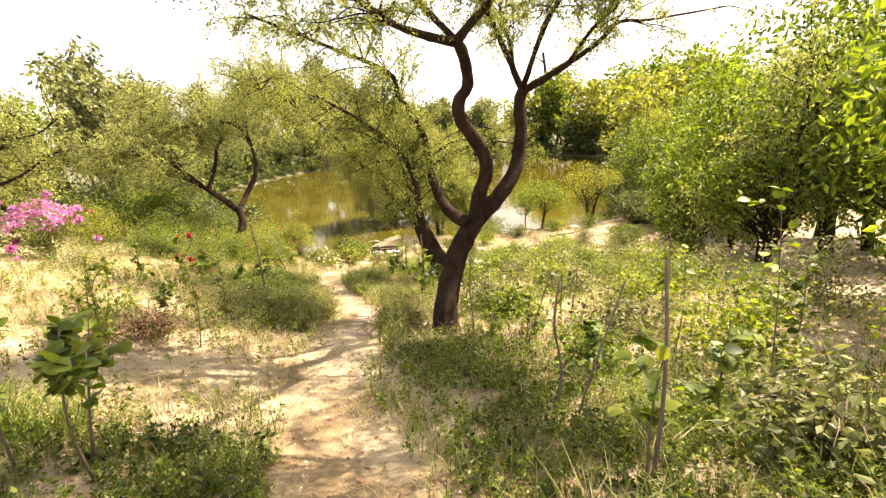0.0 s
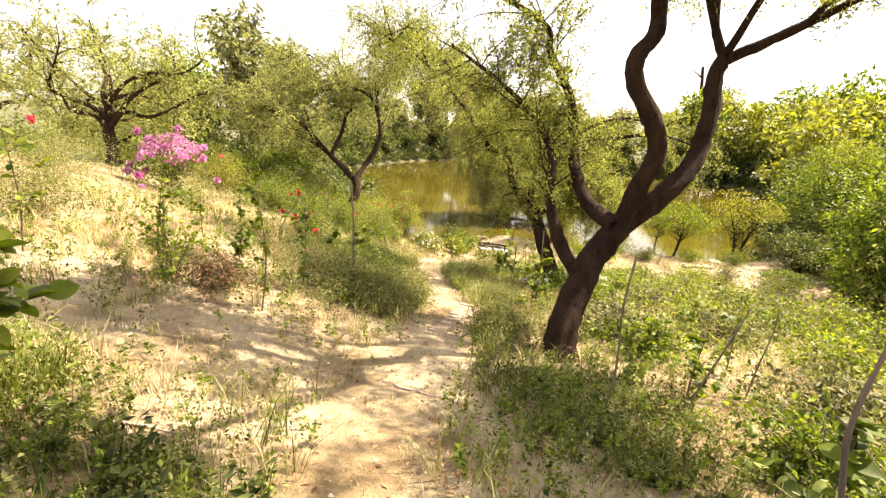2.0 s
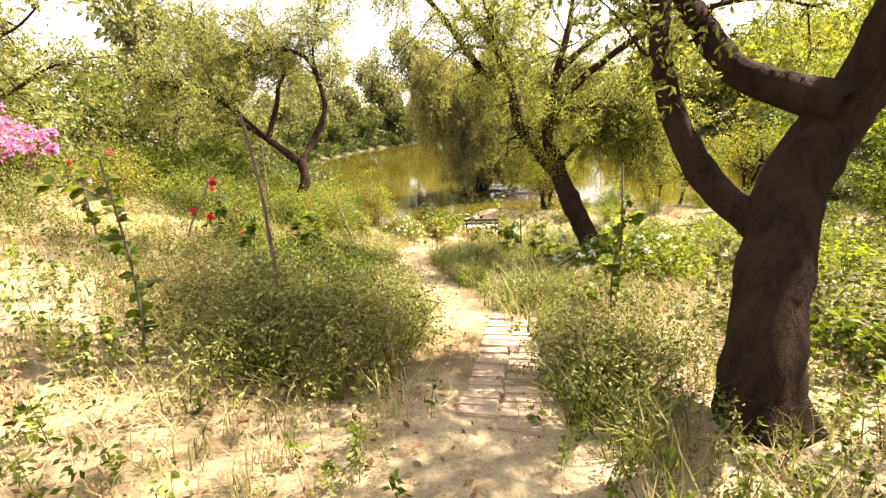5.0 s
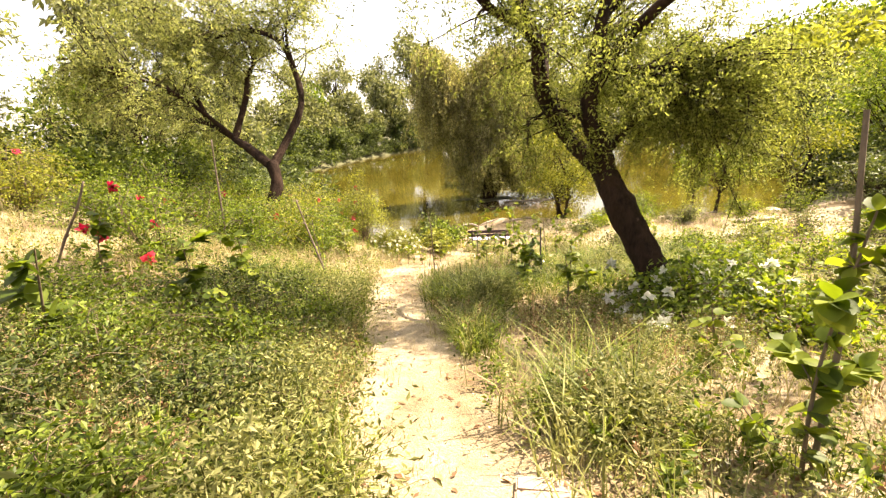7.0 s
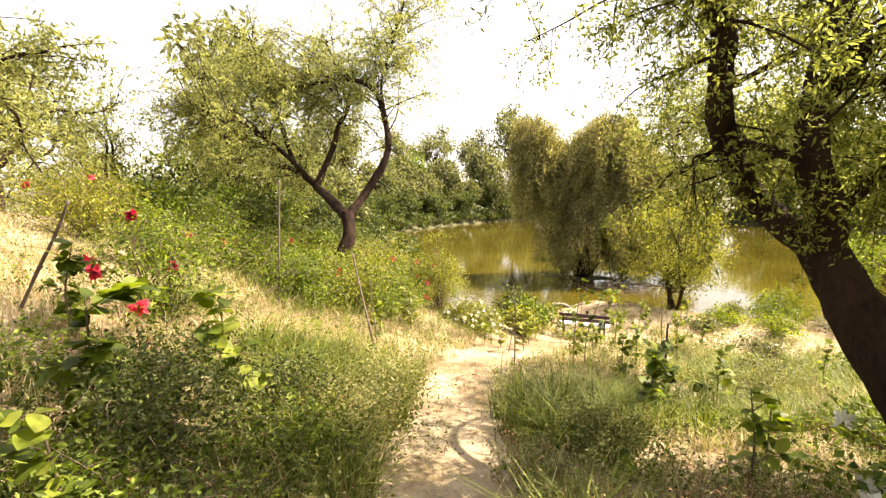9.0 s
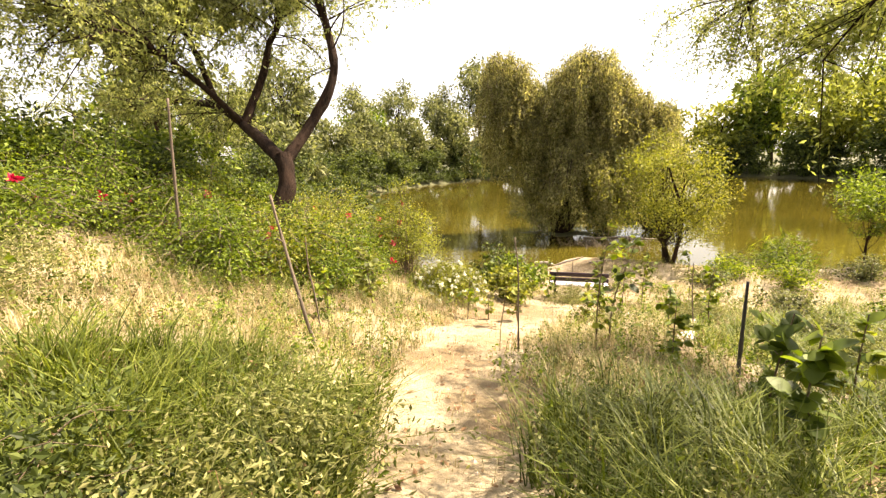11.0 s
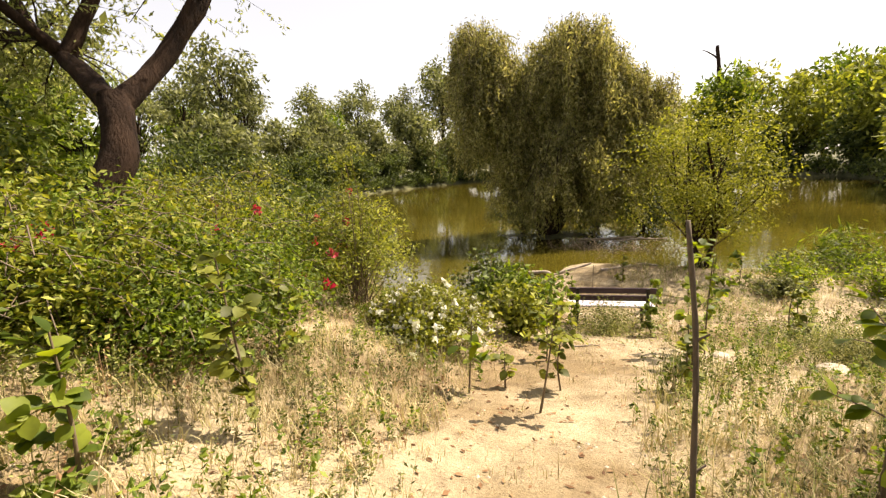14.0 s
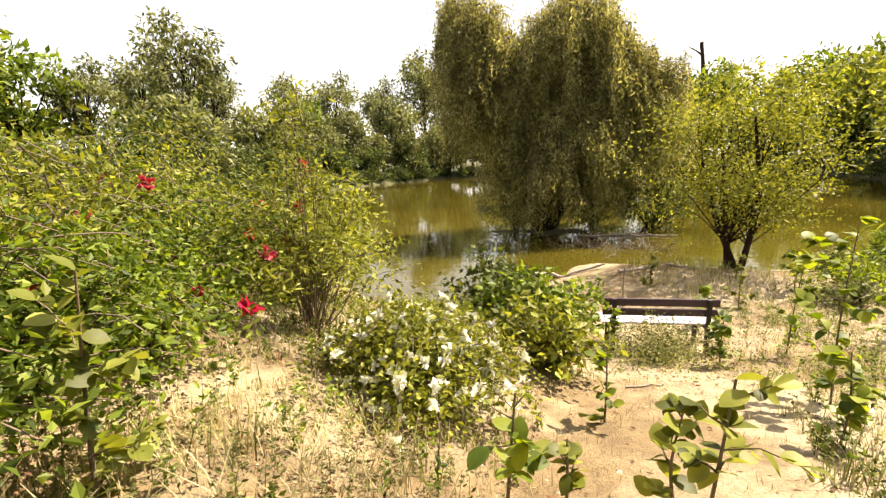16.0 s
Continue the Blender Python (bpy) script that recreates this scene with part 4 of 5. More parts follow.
def build_saplings():
    pale = "yellow-green sapling with translucent broad leaves"
    rows = [
        (-2.3, 2.42, 1.0, 44, 0.115, 101, LEAF_DARK, (-0.05, 0.1), 0.62, 0),
        (-2.72, 2.4, 0.95, 40, 0.11, 168, LEAF_DARK, (-0.2, 0.05), 0.5, 0),
        (-2.5, 2.65, 1.0, 40, 0.10, 169, LEAF_BROAD, (0.15, 0.1), 0.5, 0),
        (0.98, 2.15, 0.85, 16, 0.11, 102, LEAF_BROAD, (0.05, 0), 0.4, 1.3),
        (2.75, 5.1, 1.4, 14, 0.10, 103, LEAF_BROAD, (0.05, 0), 0.5, 0),
        (3.1, 3.95, 2.0, 20, 0.11, 104, LEAF_BROAD, (-0.15, 0), 0.5, 0),
        (1.08, 5.85, 0.85, 40, 0.10, 105, LEAF_DARK, (0.05, 0), 0.15, 0),
        (1.35, 4.25, 0.75, 34, 0.12, 106, LEAF_DARK, (0.05, 0), 0.2, 0),
        (-4.9, 6.0, 1.15, 70, 0.07, 107, LEAF_BROAD, (0.12, 0), 0.3, 0.9),
        (-3.45, 5.87, 1.5, 60, 0.08, 108, LEAF_BROAD, (-0.1, 0.1), 0.25, 0),
        (-3.62, 7.05, 1.2, 56, 0.085, 109, LEAF_DARK, (0.05, 0), 0.2, 0),
        (-4.3, 6.6, 0.7, 34, 0.10, 110, LEAF_DARK, (0.1, 0), 0.2, 0),
        (-4.4, 9.6, 0.75, 32, 0.125, 112, LEAF_DARK, (0.1, 0), 0.2, 0),
        (-3.75, 10.3, 0.6, 22, 0.11, 113, LEAF_BROAD, (0, 0), 0.2, 0),
        (-0.47, 9.35, 1.15, 110, 0.095, 114, LEAF_BROAD, (0.1, 0), 0.15, 1.5),
        (-1.1, 12.9, 0.75, 26, 0.10, 115, LEAF_BROAD, (0, 0), 0.2, 0),
        (-0.72, 15.6, 0.85, 36, 0.12, 116, LEAF_BROAD, (0, 0), 0.15, 0),
        (-1.8, 16.7, 0.75, 30, 0.11, 117, LEAF_BROAD, (0, 0), 0.2, 0),
        (-4.46, 10.9, 0.8, 26, 0.14, 118, LEAF_DARK, (0, 0), 0.25, 0),
        (-4.55, 11.8, 0.95, 28, 0.13, 119, LEAF_BROAD, (0, 0), 0.3, 0),
        (-1.55, 14.4, 0.8, 34, 0.14, 120, LEAF_DARK, (0, 0), 0.2, 0),
        (-0.74, 13.7, 0.5, 22, 0.13, 121, LEAF_BROAD, (0, 0), 0.2, 0),
        (-6.4, 11.95, 0.8, 30, 0.13, 122, LEAF_DARK, (0.1, 0), 0.2, 0),
        (-2.55, 17.3, 1.55, 30, 0.095, 123, LEAF_BROAD, (0.1, 0.1), 0.25, 0),
        (-1.5, 15.1, 0.85, 30, 0.145, 124, LEAF_DARK, (0.1, 0), 0.3, 0),
        (-0.6, 19.9, 1.25, 40, 0.10, 125, LEAF_BROAD, (0, 0), 0.15, 0),
        (-1.5, 18.6, 0.8, 30, 0.10, 126, LEAF_BROAD, (0, 0), 0.2, 0),
        (-2.38, 17.6, 1.35, 14, 0.13, 127, LEAF_DARK, (0.25, 0), 0.1, 0),
        (-5.6, 17.4, 1.05, 46, 0.10, 128, LEAF_YELLOW, (-0.15, 0), 0.3, 0),
        (-2.35, 20.6, 0.7, 36, 0.11, 129, LEAF_BROAD, (0, 0), 0.1, 0),
        (-2.6, 19.6, 0.7, 30, 0.11, 130, LEAF_YELLOW, (0, 0), 0.15, 0),
        (-1.85, 21.5, 1.65, 60, 0.12, 131, LEAF_BROAD, (0.1, 0.1), 0.2, 0),
        (-3.9, 20.8, 0.65, 18, 0.09, 132, LEAF_BROAD, (0, 0), 0.2, 0),
        (-3.78, 19.5, 0.6, 16, 0.13, 133, LEAF_YELLOW, (0, 0), 0.35, 0),
        (-4.0, 18.8, 0.92, 24, 0.09, 134, LEAF_YELLOW, (0.14, 0.05), 0.62, 0),
        (-4.65, 19.2, 0.72, 12, 0.11, 135, LEAF_BROAD, (0.05, 0), 0.5, 0),
        (-4.33, 19.55, 0.38, 10, 0.11, 136, LEAF_YELLOW, (0, 0), 0.3, 0),
        (-2.2, 22.85, 0.6, 36, 0.12, 137, LEAF_DARK, (0, 0), 0.15, 0),
        (-3.4, 23.1, 0.65, 24, 0.09, 138, LEAF_BROAD, (0, 0), 0.2, 0),
        (-1.2, 23.4, 1.3, 44, 0.10, 139, LEAF_BROAD, (0.1, 0), 0.2, 0),
        (-0.3, 22.6, 1.0, 40, 0.10, 140, LEAF_YELLOW, (0, 0), 0.1, 0),
        (0.6, 24.2, 0.9, 36, 0.10, 141, LEAF_BROAD, (0, 0), 0.1, 0),
        (-2.0, 26.6, 0.7, 30, 0.10, 142, LEAF_YELLOW, (0, 0), 0.1, 0),
        (1.6, 19.0, 0.9, 30, 0.11, 143, LEAF_BROAD, (0, 0), 0.15, 0),
        (2.9, 16.5, 1.0, 34, 0.11, 144, LEAF_YELLOW, (0, 0), 0.15, 0),
        (1.8, 13.6, 0.9, 34, 0.11, 145, LEAF_BROAD, (0, 0), 0.1, 0),
        (3.4, 12.0, 1.0, 26, 0.10, 146, LEAF_YELLOW, (0, 0), 0.3, 0),
        (2.2, 9.4, 0.8, 34, 0.10, 147, LEAF_BROAD, (0, 0), 0.1, 0),
        (1.1, 10.8, 0.8, 30, 0.10, 148, LEAF_YELLOW, (0, 0), 0.1, 0),
        (0.6, 6.4, 0.55, 26, 0.11, 149, LEAF_BROAD, (0, 0), 0.1, 0),
        (2.0, 7.4, 0.8, 30, 0.09, 150, LEAF_BROAD, (0, 0), 0.1, 0),
        (3.6, 7.0, 1.2, 34, 0.10, 151, LEAF_BROAD, (0, 0), 0.2, 1.3),
        (2.1, 3.2, 0.9, 30, 0.12, 152, LEAF_DARK, (0, 0), 0.2, 0),
        (4.2, 5.0, 1.3, 34, 0.12, 153, LEAF_DARK, (0, 0), 0.2, 0),
        (-0.25, 10.9, 0.5, 20, 0.10, 154, LEAF_BROAD, (0, 0), 0.2, 0),
        (-6.0, 8.0, 0.8, 28, 0.10, 155, LEAF_BROAD, (0, 0), 0.2, 0),
        (-6.6, 9.8, 0.9, 28, 0.11, 156, LEAF_DARK, (0, 0), 0.2, 0),
        (-5.6, 3.9, 0.9, 28, 0.11, 157, LEAF_BROAD, (0, 0), 0.3, 0),
        (-5.9, 5.2, 1.3, 26, 0.10, 158, LEAF_BROAD, (0, 0), 0.4, 0),
        (-4.5, 24.3, 0.75, 40, 0.11, 160, LEAF_BROAD, (0, 0), 0.1, 0),
        (-3.7, 25.1, 0.6, 34, 0.10, 161, LEAF_YELLOW, (0, 0), 0.1, 0),
        (-5.3, 24.3, 0.7, 36, 0.12, 162, LEAF_DARK, (0, 0), 0.1, 0),
        (-0.9, 25.4, 0.9, 40, 0.10, 163, LEAF_YELLOW, (0, 0), 0.1, 0),
        (0.4, 26.3, 0.8, 36, 0.11, 164, LEAF_BROAD, (0, 0), 0.1, 0),
        (-1.7, 24.7, 0.6, 34, 0.11, 165, LEAF_BROAD, (0, 0), 0.1, 0),
        (-6.2, 18.6, 0.9, 44, 0.09, 166, LEAF_YELLOW, (0.1, 0), 0.15, 0),
        (-5.9, 16.6, 0.7, 40, 0.09, 167, LEAF_BROAD, (0, 0), 0.15, 0),
        (-3.3, 25.0, 0.55, 24, 0.10, 159, LEAF_BROAD, (0, 0), 0.1, 0),
    ]
    for x, y, h, n, size, seed, leaf, lean, low, stake in rows:
        sapling(x, y, h, n, size, seed, leaf, lean, low, stake=stake, label=pale if leaf is LEAF_YELLOW else "dark green broad-leaved sapling among weeds" if leaf is LEAF_DARK else "")


def build_sticks():
    stick(0.8, 3.4, 1.25, 0.013, (0.02, 0), 201)
    stick(0.22, 5.1, 1.42, 0.010, (0.05, 0.05), 202, bow=0.015)
    stick(0.85, 3.1, 1.15, 0.010, (0.45, 0.2), 203, label="dark leaning stick planted beside a sapling", bow=0.012)
    stick(1.0, 5.75, 1.15, 0.010, (0.4, 0.05), 214, label="thin leaning stick behind a leafy sapling", bow=0.012)
    stick(-3.34, 8.2, 1.7, 0.019, (-0.12, 0.05), 204, STAKE, "thick weathered stake planted in the weeds", bow=0.012)
    stick(-7.1, 11.9, 1.0, 0.018, (0.55, 0.2), 205, label="leaning dark stick in the weeds")
    stick(-3.46, 16.8, 1.38, 0.012, (-0.06, 0.05), 206, label="thin dark stick planted at the path's edge")
    stick(-8.1, 16.6, 2.3, 0.022, (0.1, 0), 207, label="tall dark stick on the slope")
    stick(-5.16, 15.2, 1.5, 0.019, (-0.5, 0.15), 208, STAKE, "thick peeling stick leaning over the sand")
    stick(-5.55, 15.9, 1.1, 0.010, (-0.12, 0), 209, label="thin dry stick on the slope")
    stick(-1.22, 16.55, 1.0, 0.020, (0.0, 0), 210, BLACK, "straight black post on the sand", "post", 0.0)
    stick(-0.9, 19.6, 1.2, 0.012, (-0.1, 0), 211)
    stick(1.9, 6.6, 1.0, 0.010, (0.1, 0), 212)
    stick(-2.9, 24.9, 0.9, 0.010, (0.03, 0), 213, label="thin dry stem near the bench")


def pink_dome(x, y, top, rad):
    """A mound of blossom on the crown of the shrub that stands there."""
    rng = np.random.default_rng(338)
    owner = [o for o in scene.objects if o.name.startswith("pink_flower_shrub") and abs(o.location.x - x) < 0.01][0]
    a, u = rng.uniform(0, 2 * np.pi, 1100), rng.random(1100) ** 0.5
    lump = 0.12 * np.sin(a * 3 + 1) + 0.10 * np.sin(a * 7)
    q = np.stack([rad * u * np.cos(a) * (1 + lump), rad * u * np.sin(a) * (1 + lump), top - 0.55 * u**2 + rng.normal(size=1100) * 0.05 + 0.06 * np.sin(a * 5 + u * 9)], 1)
    v, f = leaf_quads(rng, q, 0.075, 0.8, 0.0)
    tagged(part("blossom", mesh_np("blossom", v, [f], MAGENTA), owner, "dense magenta-pink blossom"), kind="stuff")


def build_shrubs():
    # the flowering thicket on the slope above the water
    bou = "bougainvillea shrub with small green leaves and red flowers"
    for i, (x, y, h, w, n) in enumerate([
            (-7.6, 18.3, 1.25, 1.7, 2), (-7.9, 19.6, 1.45, 2.2, 2), (-7.1, 19.7, 0.9, 1.4, 4), (-8.9, 17.6, 1.3, 2.2, 2),
            (-9.6, 19.0, 1.6, 2.4, 3), (-7.1, 18.85, 1.1, 1.2, 2), (-7.7, 20.9, 1.2, 1.7, 5), (-8.6, 21.4, 1.8, 2.4, 3),
            (-10.2, 17.0, 1.4, 2.2, 4), (-7.6, 16.9, 0.9, 1.6, 0), (-11.6, 15.4, 1.3, 2.4, 3), (-9.4, 15.2, 1.0, 1.8, 2),
            (-8.3, 22.9, 1.6, 2.2, 2), (-7.5, 17.75, 1.2, 1.9, 3), (-6.75, 18.1, 0.75, 1.3, 0)]):
        shrub("bougainvillea_shrub", x, y, h * (0.84 if y > 17.2 else 1.0), w * 1.1, (GREEN, LIME, GREEN)[i % 3], 300 + i, bou if n else "dense small-leaved green shrub on the slope", 0.056, 60, 120, 0.5, 0.4, RED, n - (n > 1), wood=(STEM, STAKE)[i % 2], thick=0.009)
    shrub("yellow_shrub", -7.2, 22.6, 1.6, 2.0, YELLOW, 321, "upright yellow-green shrub with a few red flowers", 0.085, 60, 90, 0.4, 0.2, RED, 3)
    shrub("shrub", -6.5, 21.2, 1.95, 1.3, YELLOW, 322, "slender-stemmed bushy little tree by the water", 0.07, 40, 90, 0.35, 0.1, RED, 2, bare=0.42)
    shrub("white_flower_shrub", -5.38, 20.5, 0.66, 1.25, LIME, 323, "low leafy shrub covered in white flowers", 0.05, 190, 90, 0.55, 0.5, WHITE_PETAL, 190, 14, 0.030, 0.65)
    shrub("white_flower_shrub", 0.0, 12.3, 0.6, 1.5, GREEN, 324, "low shrub with white flowers under the leaning tree", 0.07, 44, 70, 0.55, 0.5, WHITE_PETAL, 34, 18, 0.045, 0.7)
    shrub("white_flower_shrub", 0.9, 12.6, 0.6, 1.3, GREEN, 325, "low shrub with white flowers under the leaning tree", 0.07, 40, 70, 0.55, 0.5, WHITE_PETAL, 34, 18, 0.045, 0.7)
    shrub("broad_shrub", -4.25, 23.4, 0.95, 1.5, GREEN, 326, "broad-leaved dark shrub in front of the water", 0.12, 40, 45, 0.6, 0.3)
    shrub("broad_shrub", -4.35, 22.0, 0.8, 1.1, YELLOW, 327, "broad-leaved bright shrub in front of the water", 0.10, 30, 45, 0.6, 0.3)
    shrub("broad_shrub", -4.9, 24.3, 0.9, 1.5, DARK, 328, "dark leafy shrub at the waterside", 0.11, 40, 50, 0.5, 0.3)
    shrub("pink_flower_shrub", -10.1, 11.8, 1.7, 1.7, GREEN, 329, "bougainvillea heaped with magenta-pink flowers", 0.07, 40, 70, 0.5, 0.5, MAGENTA, 14, 90, 0.06, 0.85)
    pink_dome(-10.1, 11.8, 1.5, 0.75)
    shrub("pink_flower_shrub", -13.6, 10.4, 1.0, 1.6, GREEN, 330, "bougainvillea with red-pink flowers on the slope", 0.08, 36, 60, 0.5, 0.5, RED, 6, 50, 0.07, 0.8)
    shrub("pink_flower_shrub", -6.8, 13.1, 1.2, 1.1, GREEN, 331, "young bougainvillea with crimson flowers", 0.07, 26, 50, 0.5, 0.4, RED, 5, 50, 0.05, 0.8)
    shrub("broad_shrub", -4.7, 5.9, 1.15, 0.7, BROAD, 332, "young leafy shrub on the sand", 0.06, 14, 40, 0.6, 0.2)
    shrub("dry_shrub", -2.85, 23.05, 0.5, 1.5, WEED, 333, "low dry shrub behind the bench", 0.04, 90, 70, 0.4, 0.3, wood=STRAW, thick=0.004)
    shrub("dry_shrub", -4.2, 6.0, 0.35, 0.9, LITTER, 334, "withered brown shrub on the sand", 0.05, 30, 40, 0.4, 0.3)
    shrub("dry_shrub", -6.9, 18.0, 0.4, 0.8, LITTER, 335, "withered brown shrub on the sand", 0.05, 30, 40, 0.4, 0.3)
    shrub("reed_bush", 13.2, 28.6, 1.5, 3.4, OLIVE, 336, "grey-green reedy bush on the bank", 0.3, 60, 60, 0.12, 0.3)
    shrub("spiky_plant", 3.6, 28.5, 1.0, 1.6, GREEN, 337, "arching spiky plant at the waterline", 0.28, 34, 40, 0.10, 0.8)
    # dark leafy growth over the left side of the path
    for i, (x, y, h, w) in enumerate([(-4.3, 10.9, 0.5, 1.1), (-3.65, 10.3, 0.42, 1.0), (-4.9, 11.5, 0.5, 1.2), (-3.75, 11.5, 0.42, 0.9), (-4.4, 12.2, 0.45, 1.0), (-4.1, 9.6, 0.45, 1.1), (-3.3, 9.3, 0.38, 0.9), (-5.0, 10.2, 0.5, 1.2), (-3.9, 8.7, 0.4, 1.0), (-3.1, 8.4, 0.35, 0.8)]):
        shrub("low_shrub", x, y, h, w, (DARK, GREEN)[i % 2], 430 + i, "dark green leafy low shrub beside the path", 0.034, 46, 120, 0.45, 0.3, thick=0.004)
    # low green growth beside the path and on the right-hand slope
    rng = np.random.default_rng(77)
    for i, (x, y, h, w) in enumerate([(-2.75, 7.6, 0.6, 1.0), (-2.55, 8.5, 0.55, 0.9), (-3.2, 7.4, 0.6, 1.1), (-2.9, 9.4, 0.5, 1.0), (-1.15, 9.6, 0.35, 0.7), (-2.0, 12.9, 0.5, 0.8),
            (-4.2, 13.2, 0.5, 1.1), (-3.9, 12.3, 0.5, 1.0), (0.9, 8.9, 0.6, 1.3), (2.6, 11.0, 0.7, 1.5), (1.6, 15.4, 0.6, 1.4), (3.6, 14.4, 0.7, 1.6), (4.6, 17.8, 0.8, 1.8), (3.2, 21.2, 0.6, 1.5),
            (5.6, 22.6, 0.8, 1.8), (6.2, 13.0, 0.9, 2.0), (5.0, 9.6, 0.9, 1.9), (6.8, 7.5, 1.2, 2.2), (4.6, 3.2, 1.0, 1.8), (7.4, 17.5, 1.1, 2.2), (8.8, 21.5, 1.1, 2.2), (0.3, 17.4, 0.5, 1.1),
            (-0.2, 21.2, 0.5, 1.2), (1.8, 22.8, 0.6, 1.3), (2.8, 25.8, 0.6, 1.3), (-7.2, 13.8, 0.6, 1.3), (-8.2, 10.2, 0.7, 1.4), (-9.5, 8.2, 0.8, 1.7), (-7.4, 6.4, 0.6, 1.2), (-11.5, 9.6, 0.9, 2.0), (-0.9, 7.6, 0.45, 0.8), (1.6, 4.9, 0.5, 1.1), (2.6, 6.2, 0.6, 1.3), (3.8, 8.4, 0.6, 1.4), (1.2, 7.9, 0.5, 1.1), (3.0, 9.8, 0.6, 1.4), (0.9, 11.9, 0.5, 1.2), (4.4, 11.6, 0.7, 1.5), (2.4, 13.2, 0.6, 1.3), (2.6, 17.6, 0.6, 1.4), (5.4, 15.8, 0.8, 1.6), (1.0, 19.9, 0.45, 1.0), (4.6, 20.0, 0.6, 1.4), (0.8, 14.8, 0.5, 1.1), (2.2, 2.3, 0.6, 1.1), (3.4, 5.0, 0.7, 1.4), (5.2, 6.9, 0.8, 1.6), (6.6, 10.6, 0.9, 1.8), (7.6, 14.6, 0.9, 1.8), (6.4, 19.8, 0.8, 1.6), (8.4, 25.2, 0.8, 1.6), (1.6, 26.6, 0.6, 1.2), (3.2, 27.2, 0.7, 1.3), (5.0, 26.8, 0.6, 1.3), (7.4, 27.6, 0.7, 1.4), (9.6, 27.8, 0.8, 1.5), (2.2, 28.2, 0.5, 1.0), (6.2, 24.0, 0.6, 1.4), (4.2, 23.6, 0.6, 1.3), (0.9, 25.6, 0.4, 0.9), (7.0, 24.9, 0.75, 1.5)]):
        if x > 0.5:
            shrub("low_shrub", x, y, h, w, (BROAD, GREEN, OLIVE)[i % 3], 350 + i, "low broad-leaved shrub on the grassy slope", 0.075, 34, 46, 0.55, 0.3)
        else:
            shrub("low_shrub", x, y, h * 0.85, w * 1.12, (WEED, GRASS, WEED)[i % 3], 350 + i, "low wispy small-leaved shrub among the grass", 0.034, 60, 95, 0.4, 0.1, wood=GRASS, thick=0.0035)


# ---- bench ----
def bench(x, y, turn, length, seat_mat, back_mat, label):
    z = gz(x, y)
    ob = thing("bench", x, y, z, label, "bench", "")
    ob.rotation_euler = (0, 0, turn)
    def put_part(name, size, at, mat, tilt=0.0):
        p = part(name, box(name, size, mat), ob)
        p.matrix_basis = Matrix.Translation(at) @ Matrix.Rotation(tilt, 4, "X")
        return p
    for k, zz in enumerate((0.74, 0.60)):
        put_part("back_slat", (length, 0.03, 0.105), (0, -0.235 + 0.02 * k, zz), back_mat, 0.14)
    for k in range(4):
        put_part("seat_slat", (length, 0.085, 0.03), (0, -0.16 + 0.105 * k, 0.435), seat_mat)
    for sx in (-1, 1):
        px = sx * (length / 2 - 0.14)
        put_part("back_post", (0.055, 0.045, 0.82), (px, -0.262, 0.385), BENCH_IRON, 0.05)
        put_part("front_leg", (0.055, 0.045, 0.50), (px, 0.17, 0.17), BENCH_IRON)
        put_part("seat_rail", (0.05, 0.46, 0.04), (px, -0.02, 0.397), BENCH_IRON)
    return ob


bench(-2.72, 23.72, 0.0, 1.46, BENCH_LIT, BENCH_WOOD, "dark purple slatted bench facing the pond on sand")


